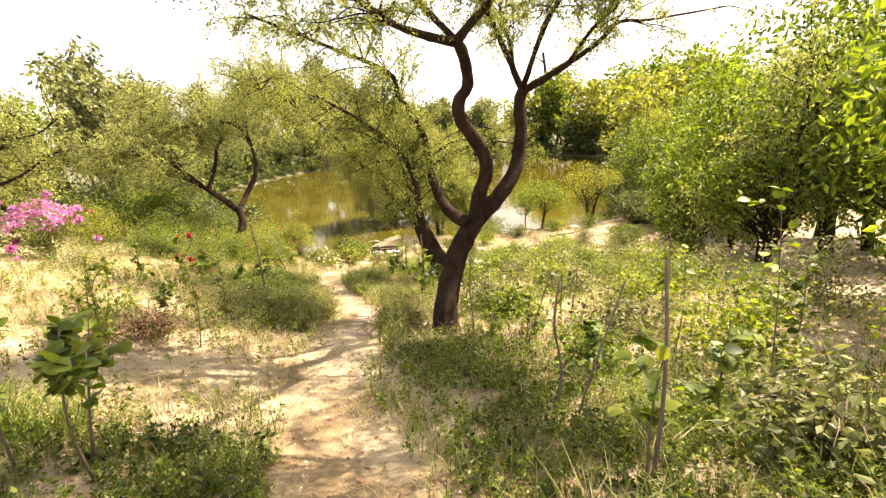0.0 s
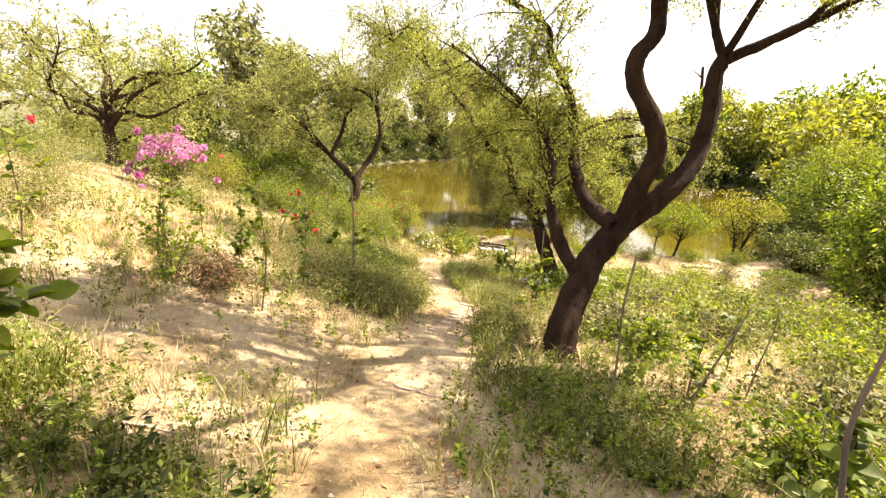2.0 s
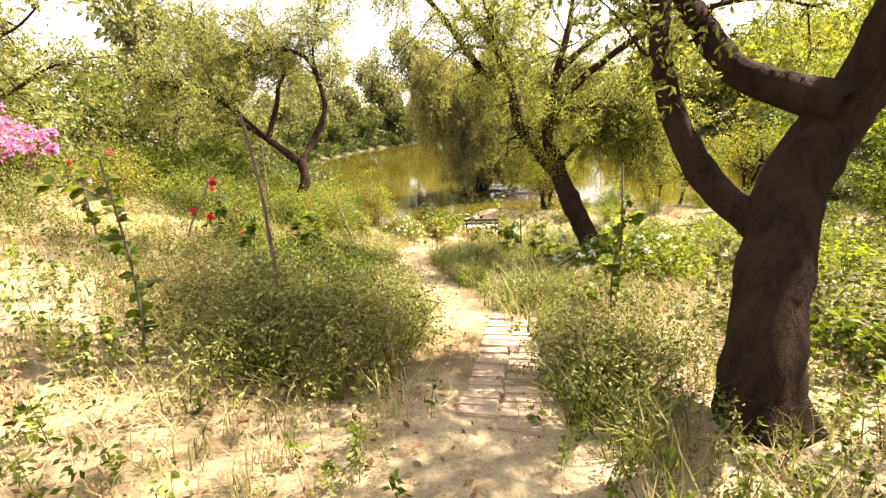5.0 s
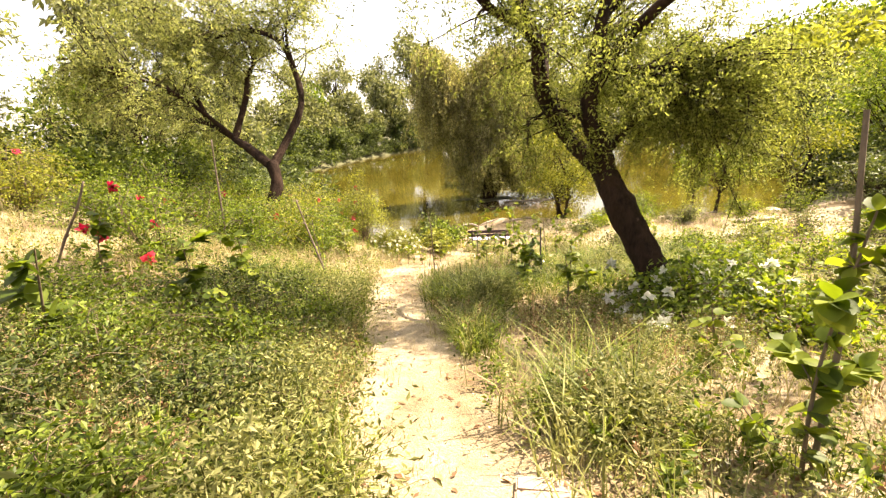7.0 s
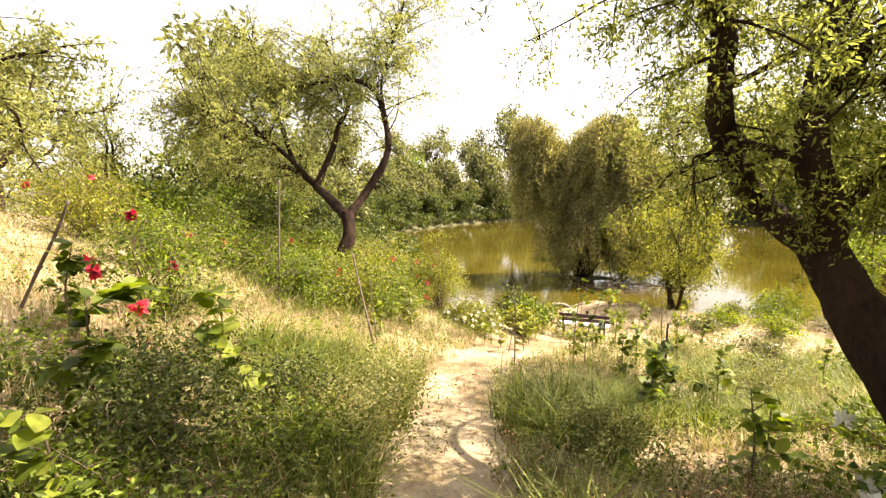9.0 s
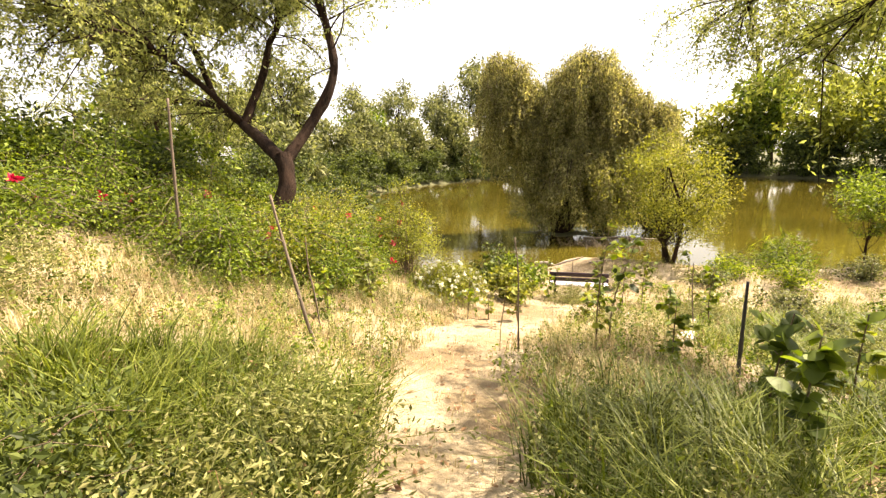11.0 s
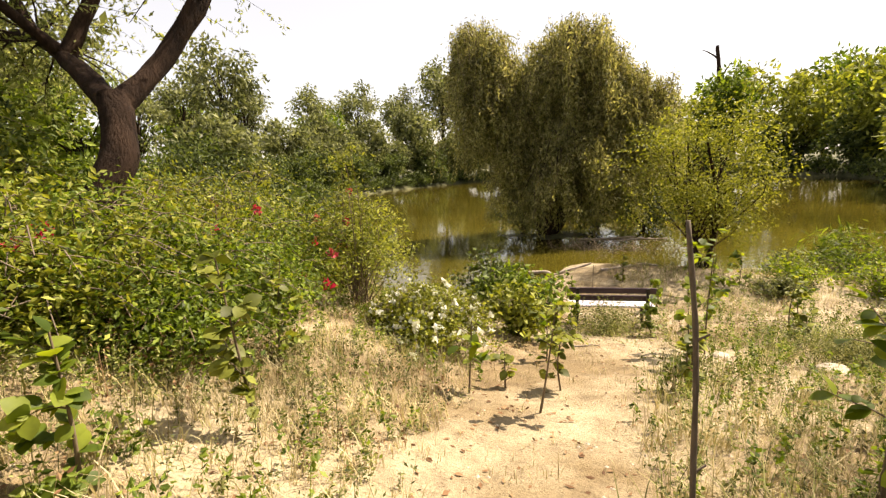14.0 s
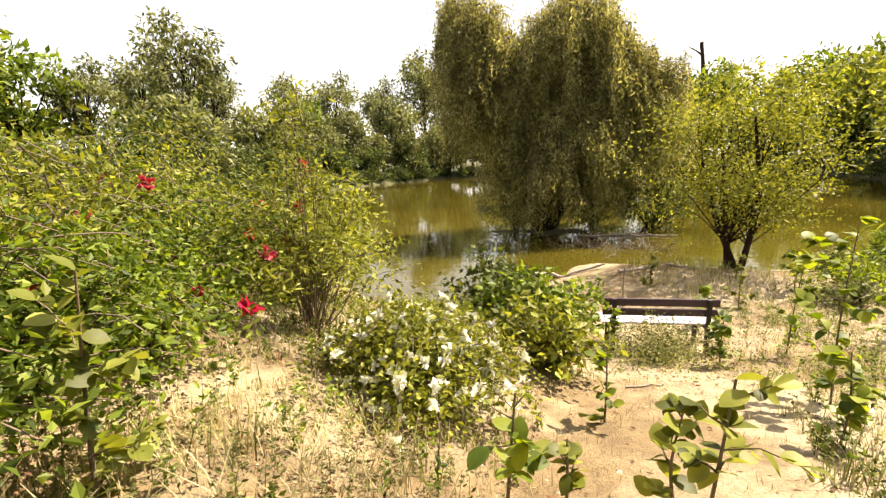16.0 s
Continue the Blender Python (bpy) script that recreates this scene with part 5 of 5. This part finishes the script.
def small_things():
    rng = np.random.default_rng(90)
    # crumpled plastic
    for x, y, s, lab in ((-1.1, 19.0, 0.17, "crumpled white plastic bag on the ground"), (-0.9, 18.8, 0.10, "torn white plastic scrap on the ground")):
        bm = bmesh.new()
        bmesh.ops.create_icosphere(bm, subdivisions=3, radius=s)
        for v in bm.verts:
            n = noise.noise(v.co * 14 + Vector((x, y, 0))) * 0.5 + noise.noise(v.co * 40) * 0.22
            v.co *= 1 + n
            v.co.z = max(v.co.z * 0.45, -0.03)
        ob = new("plastic_bag", bm_mesh("plastic_bag", bm, PLASTIC))
        ob.location = (x, y, gz(x, y) + 0.03)
        tagged(ob, lab, "litter")
    # fallen twigs
    for x, y, a, ln in ((-1.35, 5.1, -0.2, 0.5), (-2.6, 3.3, 0.5, 0.7), (-2.0, 2.0, 0.9, 0.45), (-0.6, 14.2, 0.3, 0.6), (-4.9, 16.0, -0.4, 0.5), (-3.3, 21.9, 0.2, 0.4)):
        n = 7
        k = np.linspace(-0.5, 0.5, n)
        px, py = x + k * ln * math.cos(a), y + k * ln * math.sin(a)
        p = np.stack([px, py + rng.normal(size=n) * 0.015, ground_z(px, py) + 0.012], 1) - np.array([x, y, gz(x, y)])
        v, f = tube(spline(p, 3), 0.013, 0.006, 6, rng, 0.12)
        ob = new("fallen_twig", mesh_np("fallen_twig", v, [f], DEADWOOD, True))
        ob.location = (x, y, gz(x, y))
        tagged(ob, "dry fallen twig lying on the sand", "twig", "fallen twigs")
    # driftwood at the foot of the weeping tree and along the shore
    for x, y, a, ln, r in ((-1.2, 35.0, 0.2, 2.4, 0.05), (0.2, 34.9, -0.3, 1.8, 0.04), (-0.4, 34.7, 0.5, 1.6, 0.03), (-1.6, 27.9, 0.15, 1.5, 0.05), (-3.4, 28.6, -0.1, 1.8, 0.06), (6.0, 28.3, 0.1, 1.6, 0.06), (7.5, 26.5, 0.15, 1.5, 0.10)):
        n = 8
        k = np.linspace(-0.5, 0.5, n)
        px, py = x + k * ln * math.cos(a), y + k * ln * math.sin(a)
        p = np.stack([px, py, np.maximum(ground_z(px, py), WATER_Z) + r * 0.6 + 0.1 * k * (r < 0.05)], 1) - np.array([x, y, gz(x, y)])
        v, f = tube(spline(p + rng.normal(size=p.shape) * 0.02, 3), r, r * 0.5, 7, rng, 0.12)
        ob = new("driftwood", mesh_np("driftwood", v, [f], DEADWOOD, True))
        ob.location = (x, y, gz(x, y))
        tagged(ob, "grey driftwood branch on the muddy shore", "driftwood", "driftwood on the shore")
    # dead twigs heaped in the shallows
    for x, y, wide in ((-0.83, 32.49, 1.5), (-2.43, 32.99, 1.2)):
        chunks = []
        for _ in range(90):
            a, e = rng.uniform(0, 6.28), rng.uniform(0.0, 0.9)
            o = np.array([rng.normal() * wide * 0.5, rng.normal() * 0.4, 0.0])
            way = np.array([math.cos(a) * math.cos(e), math.sin(a) * math.cos(e), math.sin(e)])
            chunks.append(tube(bend(rng, o, way, rng.uniform(0.4, 1.1), 0.15, 4), 0.014, 0.005, 4))
        ob = new("twig_heap", mesh_np("twig_heap", *[(v, [f]) for v, f in [join(chunks)]][0], STEM, True))
        ob.location = (x, y, max(gz(x, y), WATER_Z - 0.1))
        tagged(ob, "tangled heap of dead brown twigs in the shallows", "twigs", kind="stuff")
    # pale stones
    for x, y, s in ((-1.35, 10.35, 0.13), (-1.1, 10.2, 0.10), (1.2, 20.6, 0.22), (-0.7, 20.9, 0.16), (0.3, 16.6, 0.14), (2.4, 24.6, 0.25), (-1.7, 21.4, 0.10), (7.1, 25.7, 0.3), (6.0, 24.8, 0.3), (8.8, 28.2, 0.3)):
        bm = bmesh.new()
        bmesh.ops.create_icosphere(bm, subdivisions=2, radius=s)
        for v in bm.verts:
            v.co *= 1 + 0.35 * noise.noise(v.co * 6 + Vector((x, y, 0)))
            v.co.z *= 0.5
        ob = new("stone", bm_mesh("stone", bm, STONE))
        ob.location = (x, y, gz(x, y) + s * 0.1)
        tagged(ob, "pale weathered stone half sunk in the sand", "stone", "stones on the slope")


# ---- ground cover ----
def patchy(x, y, k, s):
    """A smooth field between 0 and 1 for patches."""
    return 0.5 + 0.25 * (np.sin(x * k + 1.7 * np.sin(y * k * 0.7 + s) + s) + np.sin(y * k * 1.2 + 1.3 * np.sin(x * k * 0.8 - s) + 2 * s))


def oval(x, y, cx, cy, rx, ry):
    return np.clip(1.3 - np.hypot((x - cx) / rx, (y - cy) / ry), 0, 1)


def cover(x, y):
    """How thickly the ground is overgrown, 0 to 1: bare on the path and the sandy clearings."""
    d = np.abs(x - path_x(y))
    half = np.interp(y, [0, 3, 6, 7.5, 10, 13, 15, 18, 22], [0.30, 0.32, 0.30, 0.28, 0.28, 0.30, 0.40, 0.6, 0.7])
    c = np.clip((d - half) / 0.35 + 0.35 * (patchy(x, y, 3.1, 0.4) - 0.5), 0, 1)
    for cx, cy, rx, ry, k in ((-3.1, 4.9, 2.6, 1.1, 0.9), (-4.4, 18.0, 1.2, 3.0, 0.4), (-3.2, 21.6, 2.4, 2.2, 0.75), (-2.2, 25.6, 3.4, 2.8, 0.45), (3.5, 28.0, 5.0, 1.0, 0.4), (-6.5, 13.8, 2.4, 1.6, 0.2), (-1.7, 11.0, 0.9, 0.9, 0.5), (-0.3, 10.0, 0.6, 0.5, 0.7), (-1.1, 18.6, 1.3, 0.9, 0.5), (-9, 10.5, 3.0, 2.5, 0.4)):
        c = c * (1 - k * oval(x, y, cx, cy, rx, ry))
    return np.clip(c * 1.15, 0, 1) * np.where(shore_distance(x, y) > 0.4, 1, 0)


def scatter(rng, n, x0, x1, y0, y1):
    x, y = rng.uniform(x0, x1, n), rng.uniform(y0, y1, n)
    return x, y


def grass_mesh(rng, x, y, height, blades, lean, width=0.0030, droop=0.5):
    """Tufts of bent tapering blades at x, y."""
    n = len(x)
    bx = np.repeat(x, blades) + rng.normal(size=n * blades) * 0.045
    by = np.repeat(y, blades) + rng.normal(size=n * blades) * 0.045
    h = np.repeat(height, blades) * rng.uniform(0.45, 1.15, n * blades)
    a = rng.uniform(0, 2 * np.pi, n * blades)
    o = np.stack([np.cos(a), np.sin(a), np.zeros_like(a)], 1)
    s = np.stack([-np.sin(a), np.cos(a), np.zeros_like(a)], 1) * (width * (0.6 + 1.1 * h / 0.35))[:, None]
    base = np.stack([bx, by, ground_z(bx, by) - 0.01], 1)
    reach = (lean * rng.uniform(0.2, 1.3, n * blades) * h)[:, None]
    up = np.array([0, 0, 1.0]) * h[:, None]
    mid = base + up * 0.58 + o * reach * 0.35
    tip = base + up * (1 - droop * 0.35 * rng.random(n * blades))[:, None] + o * reach
    v = np.stack([base - s, base + s, mid + s * 0.75, mid - s * 0.75, tip + s * 0.1, tip - s * 0.1], 1).reshape(-1, 3)
    k = np.arange(n * blades)[:, None] * 6
    return v, np.vstack([k + np.array([[0, 1, 2, 3]]), k + np.array([[3, 2, 4, 5]])])


def weed_mesh(rng, x, y, height, leaves, size, aspect=0.5):
    """Thin upright stalks with small leaves along them."""
    n = len(x)
    z = ground_z(x, y)
    a = rng.uniform(0, 2 * np.pi, n)
    tip = np.stack([np.cos(a) * 0.3 * height, np.sin(a) * 0.3 * height, height], 1)
    base = np.stack([x, y, z - 0.01], 1)
    s = np.stack([-np.sin(a), np.cos(a), np.zeros(n)], 1) * 0.0022
    stalk = np.stack([base - s, base + s, base + tip + s * 0.5, base + tip - s * 0.5], 1).reshape(-1, 3)
    k = rng.uniform(0.12, 1.0, (n, leaves))
    spots = (base[:, None] + tip[:, None] * k[..., None]).reshape(-1, 3) + rng.normal(size=(n * leaves, 3)) * (0.14 * np.repeat(height, leaves) * 0.5)[:, None] * np.array([1, 1, 0.4])
    spots[:, 2] = np.maximum(spots[:, 2], np.repeat(z, leaves) + 0.006)
    lv, lf = leaf_quads(rng, spots, size, aspect, 0.0, flat=0.35)
    return join([(stalk, np.arange(4 * n).reshape(-1, 4)), (lv, lf)])


def stuff(name, data, mat, label, category):
    v, f = data
    return tagged(new(name, mesh_np(name, v, [f], mat)), label, category, kind="stuff")


def build_cover():
    rng = np.random.default_rng(400)
    def pick(n, x0, x1, y0, y1, weight):
        x, y = scatter(rng, n, x0, x1, y0, y1)
        keep = rng.random(n) < weight(x, y) * cover(x, y) * np.interp(np.abs(x - path_x(y)), [0, 3.5, 8, 16], [1, 0.9, 0.5, 0.3])
        return x[keep], y[keep]
    moist = lambda x, y: patchy(x, y, 0.9, 2.0)
    green = lambda x, y: np.clip(0.25 + 0.75 * moist(x, y) + 0.6 * oval(x, y, 0.5, 5.8, 2.5, 2.6) + 0.8 * oval(x, y, 1.8, 20, 3.2, 4) + 0.5 * oval(x, y, -2, 1.5, 3, 2), 0, 1)
    x, y = pick(11000, -13, 9, 0.0, 28.6, green)
    h = 0.10 + 0.22 * patchy(x, y, 1.7, 3) ** 1.5 + 0.12 * rng.random(len(x)) * np.clip(1.6 - np.abs(x - path_x(y)), 0, 1)
    stuff("grass", grass_mesh(rng, x, y, h, 12, 0.9), GRASS, "green and fading grass tufts on the slope", "grass")
    x, y = pick(14000, -13, 9, 0.5, 28.6, lambda x, y: np.clip(1.1 - 0.9 * green(x, y) + 0.25, 0.1, 1) * np.where(((x > 0) & (y < 4.8)) | (y < 3.3), 0.06, 1))
    h = 0.08 + 0.24 * patchy(x, y, 1.3, 5) ** 1.4
    stuff("dry_grass", grass_mesh(rng, x, y, h, 11, 0.9), STRAW, "straw-coloured dry grass on the sand", "grass")
    x, y = pick(22000, -12, 8, 0.0, 27.5, lambda x, y: 0.25 + 0.75 * patchy(x, y, 1.5, 1.0))
    h = 0.10 + 0.30 * patchy(x, y, 1.1, 4.0) ** 1.3
    h = h + 0.22 * np.clip(1.5 - np.abs(x - path_x(y)), 0, 1) * rng.random(len(x)) * np.interp(y, [3, 6, 14, 16], [0.2, 1, 1, 0.2])
    stuff("weeds", weed_mesh(rng, x, y, h, 24, 0.029), WEED, "low grey-green weeds with tiny leaves", "weeds")
    x, y = pick(9000, -9, 7, 0.0, 25, lambda x, y: 0.15 + 0.85 * green(x, y))
    h = 0.12 + 0.20 * rng.random(len(x))
    stuff("weeds", weed_mesh(rng, x, y, h, 24, 0.042, 0.5), GREEN, "fresh green leafy weeds in the grass", "weeds")
    x, y = pick(2600, -9, 6, 3.0, 25, lambda x, y: patchy(x, y, 1.9, 6.0))
    h = 0.15 + 0.25 * rng.random(len(x))
    stuff("dead_weeds", weed_mesh(rng, x, y, h, 18, 0.030), LITTER, "withered brown weeds", "weeds")
    # long lush tufts beside the path and in the hollow by the water
    def oval_spots(rows):
        out = []
        for cx, cy, rx, ry, n in rows:
            a, u = rng.uniform(0, 2 * np.pi, n), rng.random(n) ** 0.5
            out.append(np.stack([cx + rx * u * np.cos(a), cy + ry * u * np.sin(a)], 1))
        out = np.vstack(out)
        return out[np.abs(out[:, 0] - path_x(out[:, 1])) > 0.5].T
    x, y = oval_spots([(-4.7, 13.5, 1.1, 0.9, 170), (-3.75, 13.3, 0.35, 0.6, 60), (-2.35, 13.9, 0.7, 1.0, 130), (-1.1, 14.8, 1.0, 0.7, 60), (-2.6, 8.0, 0.5, 1.2, 60), (-1.0, 7.4, 0.35, 0.7, 40), (-3.3, 11.5, 0.5, 0.8, 40), (-2.2, 11.2, 0.3, 0.8, 30),
        (1.8, 19.5, 2.2, 2.5, 150), (3.5, 22.5, 2.2, 2.0, 110), (-1.2, 9.9, 0.3, 0.4, 20), (-3.6, 3.2, 0.6, 0.4, 40), (-0.2, 18.2, 1.0, 0.8, 50), (0.6, 16.0, 1.2, 1.0, 60)])
    stuff("tall_grass", grass_mesh(rng, x, y, 0.25 + 0.22 * rng.random(len(x)), 40, 1.1, 0.0026, 0.9), LUSH, "long lush green grass tufts", "grass")
    # leafy herbs in the shade by the path; dark leaf colours carry part of that shade
    x, y = oval_spots([(-2.4, 1.9, 2.2, 1.3, 2200), (1.5, 2.6, 1.6, 1.8, 1900), (0.2, 5.4, 1.0, 1.2, 800), (-4.5, 10.6, 1.4, 1.6, 1200), (-4.6, 13.2, 1.6, 1.0, 900), (-3.9, 8.7, 1.3, 0.9, 300), (-0.2, 9.0, 0.9, 1.0, 160), (3.2, 3.2, 1.8, 1.9, 1300)])
    keep = rng.random(len(x)) < 0.25 + 0.9 * patchy(x, y, 3.4, 0.7)
    x, y = x[keep], y[keep]
    h = 0.06 + 0.28 * rng.random(len(x)) * patchy(x, y, 2.3, 3.1)
    k = rng.integers(0, 4, len(x))
    for q, mat, leaves, size, aspect, label in ((0, DARK, 14, 0.060, 0.5, "dark broad-leaved herbs in the shade"), (1, GREEN, 22, 0.036, 0.45, "fresh green herbs in the shade"), (2, LUSH, 26, 0.028, 0.35, "fine dark green herbs in the shade"), (3, OLIVE, 30, 0.020, 0.4, "small grey-green herbs in the shade")):
        n = k == q
        stuff("herbs", weed_mesh(rng, x[n], y[n], h[n], leaves, size, aspect), mat, label, "herbs")
    n = rng.random(len(x)) < 0.3
    stuff("grass", grass_mesh(rng, x[n], y[n], 0.10 + 0.16 * rng.random(n.sum()), 12, 0.9, 0.0024), LUSH, "thin green grass among the herbs", "grass")
    # thin straw over the sandy slope
    x, y = oval_spots([(-6.0, 15.6, 1.8, 2.4, 750), (-5.6, 18.6, 0.9, 1.2, 200), (-2.3, 17.2, 1.1, 1.8, 380), (-7.6, 12.6, 2.0, 1.8, 450), (-7.4, 9.6, 2.2, 2.0, 400)])
    stuff("dry_grass", grass_mesh(rng, x, y, 0.09 + 0.22 * rng.random(len(x)) ** 2, 9, 0.9, 0.0024), STRAW, "thin straw-coloured grass on the sandy slope", "grass")
    x, y = oval_spots([(-6.0, 15.8, 1.8, 2.2, 380), (-5.5, 18.7, 0.9, 1.2, 160), (-2.3, 17.4, 1.1, 1.8, 260)])
    stuff("weeds", weed_mesh(rng, x, y, 0.10 + 0.26 * rng.random(len(x)) ** 2, 18, 0.028, 0.4), OLIVE, "scattered grey-green weeds on the sandy slope", "weeds")
    # tall mixed weeds that close over the ground beside the path
    x, y = oval_spots([(-3.5, 9.2, 1.6, 1.9, 2600), (-3.1, 11.6, 1.2, 1.4, 1200), (-2.6, 7.9, 0.7, 0.9, 500), (-0.6, 11.8, 1.0, 1.2, 900), (-0.7, 8.2, 0.6, 0.9, 300)])
    k = np.arange(len(x)) % 3
    for name, mat, label, q, size in (("weeds", OLIVE, "tall grey-green weeds beside the path", 0, 0.024), ("dead_weeds", LITTER, "tall browned weeds beside the path", 1, 0.018), ("weeds", GRASS, "tall pale green weeds beside the path", 2, 0.021)):
        n = (k == q) if q != 1 else (k == q) & (rng.random(len(x)) < 0.7)
        stuff(name, weed_mesh(rng, x[n], y[n], 0.20 + 0.30 * rng.random(n.sum()) * patchy(x[n], y[n], 2.6, 1.0), 34, size, 0.45), mat, label, "weeds")
    # scattered sprouts on the bare sand
    x, y = scatter(rng, 4000, -8, 1, 2, 27)
    keep = shore_distance(x, y) > 0.3
    x, y = x[keep], y[keep]
    stuff("sprouts", grass_mesh(rng, x, y, 0.05 + 0.07 * rng.random(len(x)), 6, 0.9), STRAW, "sparse dry sprouts on the bare sand", "grass")
    # fallen leaves
    x, y = scatter(rng, 14000, -8, 5, 1, 26)
    keep = rng.random(len(x)) < 0.15 + 0.2 * (y > 13) + 0.85 * np.clip(oval(x, y, -2.2, 5.6, 2.6, 1.6) + oval(x, y, -3.6, 6.6, 1.6, 1.2) + oval(x, y, -7, 17.5, 2, 1.6) + oval(x, y, -0.4, 9.7, 1.2, 0.9) + oval(x, y, 0, 3, 3, 2) + 0.9 * np.exp(-((x - path_x(y)) / 0.6) ** 2) * (patchy(x, y, 1.3, 2.0) > 0.35), 0, 1)
    x, y = x[keep], y[keep]
    p = np.stack([x, y, ground_z(x, y) + 0.008], 1)
    stuff("fallen_leaves", leaf_quads(rng, p, 0.05, 0.5, 0.0, flat=0.92), LITTER, "brown fallen leaves on the sand", "leaf litter")
    # gravel
    x, y = scatter(rng, 2400, -7, 1, 1, 27)
    n = len(x)
    o = np.array([(1, 0, 0), (0, 1, 0), (-1, 0, 0), (0, -1, 0), (0, 0, 0.7)], float)
    s = rng.uniform(0.006, 0.022, n)
    v = (np.stack([x, y, ground_z(x, y)], 1)[:, None] + o[None] * s[:, None, None] * rng.uniform(0.6, 1.4, (n, 5, 1))).reshape(-1, 3)
    k = np.arange(n)[:, None] * 5
    f = np.vstack([k + np.array([[0, 1, 4]]), k + np.array([[1, 2, 4]]), k + np.array([[2, 3, 4]]), k + np.array([[3, 0, 4]])])
    tagged(new("gravel", mesh_np("gravel", v, [f], STONE)), "small pale gravel on the sand", "gravel", kind="stuff")


build_saplings()
build_sticks()
build_shrubs()
small_things()
build_cover()


# ---- pavers on the path ----
def build_pavers():
    rng = np.random.default_rng(55)
    ob = thing("pavement", -1.62, 8.1, gz(-1.62, 8.1), "short run of worn pinkish pavers sunk in the sand", "pavement", kind="structure")
    slab = box("paver", (0.226, 0.116, 0.06), PAVER, 0.008)
    for row in range(19):
        y = 6.95 + 0.122 * row
        for col in (-1, 1):
            if (row, col) in ((18, 1), (17, 1), (0, -1), (5, 1)):
                continue
            x = -1.49 - 0.055 * (8.1 - y) * 0.8 + col * 0.117 + rng.normal() * 0.005
            yy = y + rng.normal() * 0.005 + (0.03 if col > 0 else 0)
            slope = math.atan2(gz(x, yy + 0.2) - gz(x, yy - 0.2), 0.4)
            p = new("paver", slab)
            p.parent = ob
            p.matrix_basis = Matrix.Translation((x + 1.62, yy - 8.1, gz(x, yy) - ob.location.z - 0.008 + rng.normal() * 0.004)) @ Matrix.Rotation(slope, 4, "X") @ Matrix.Rotation(rng.normal() * 0.02, 4, "Z") @ Matrix.Rotation(rng.normal() * 0.02, 4, "Y")


build_pavers()
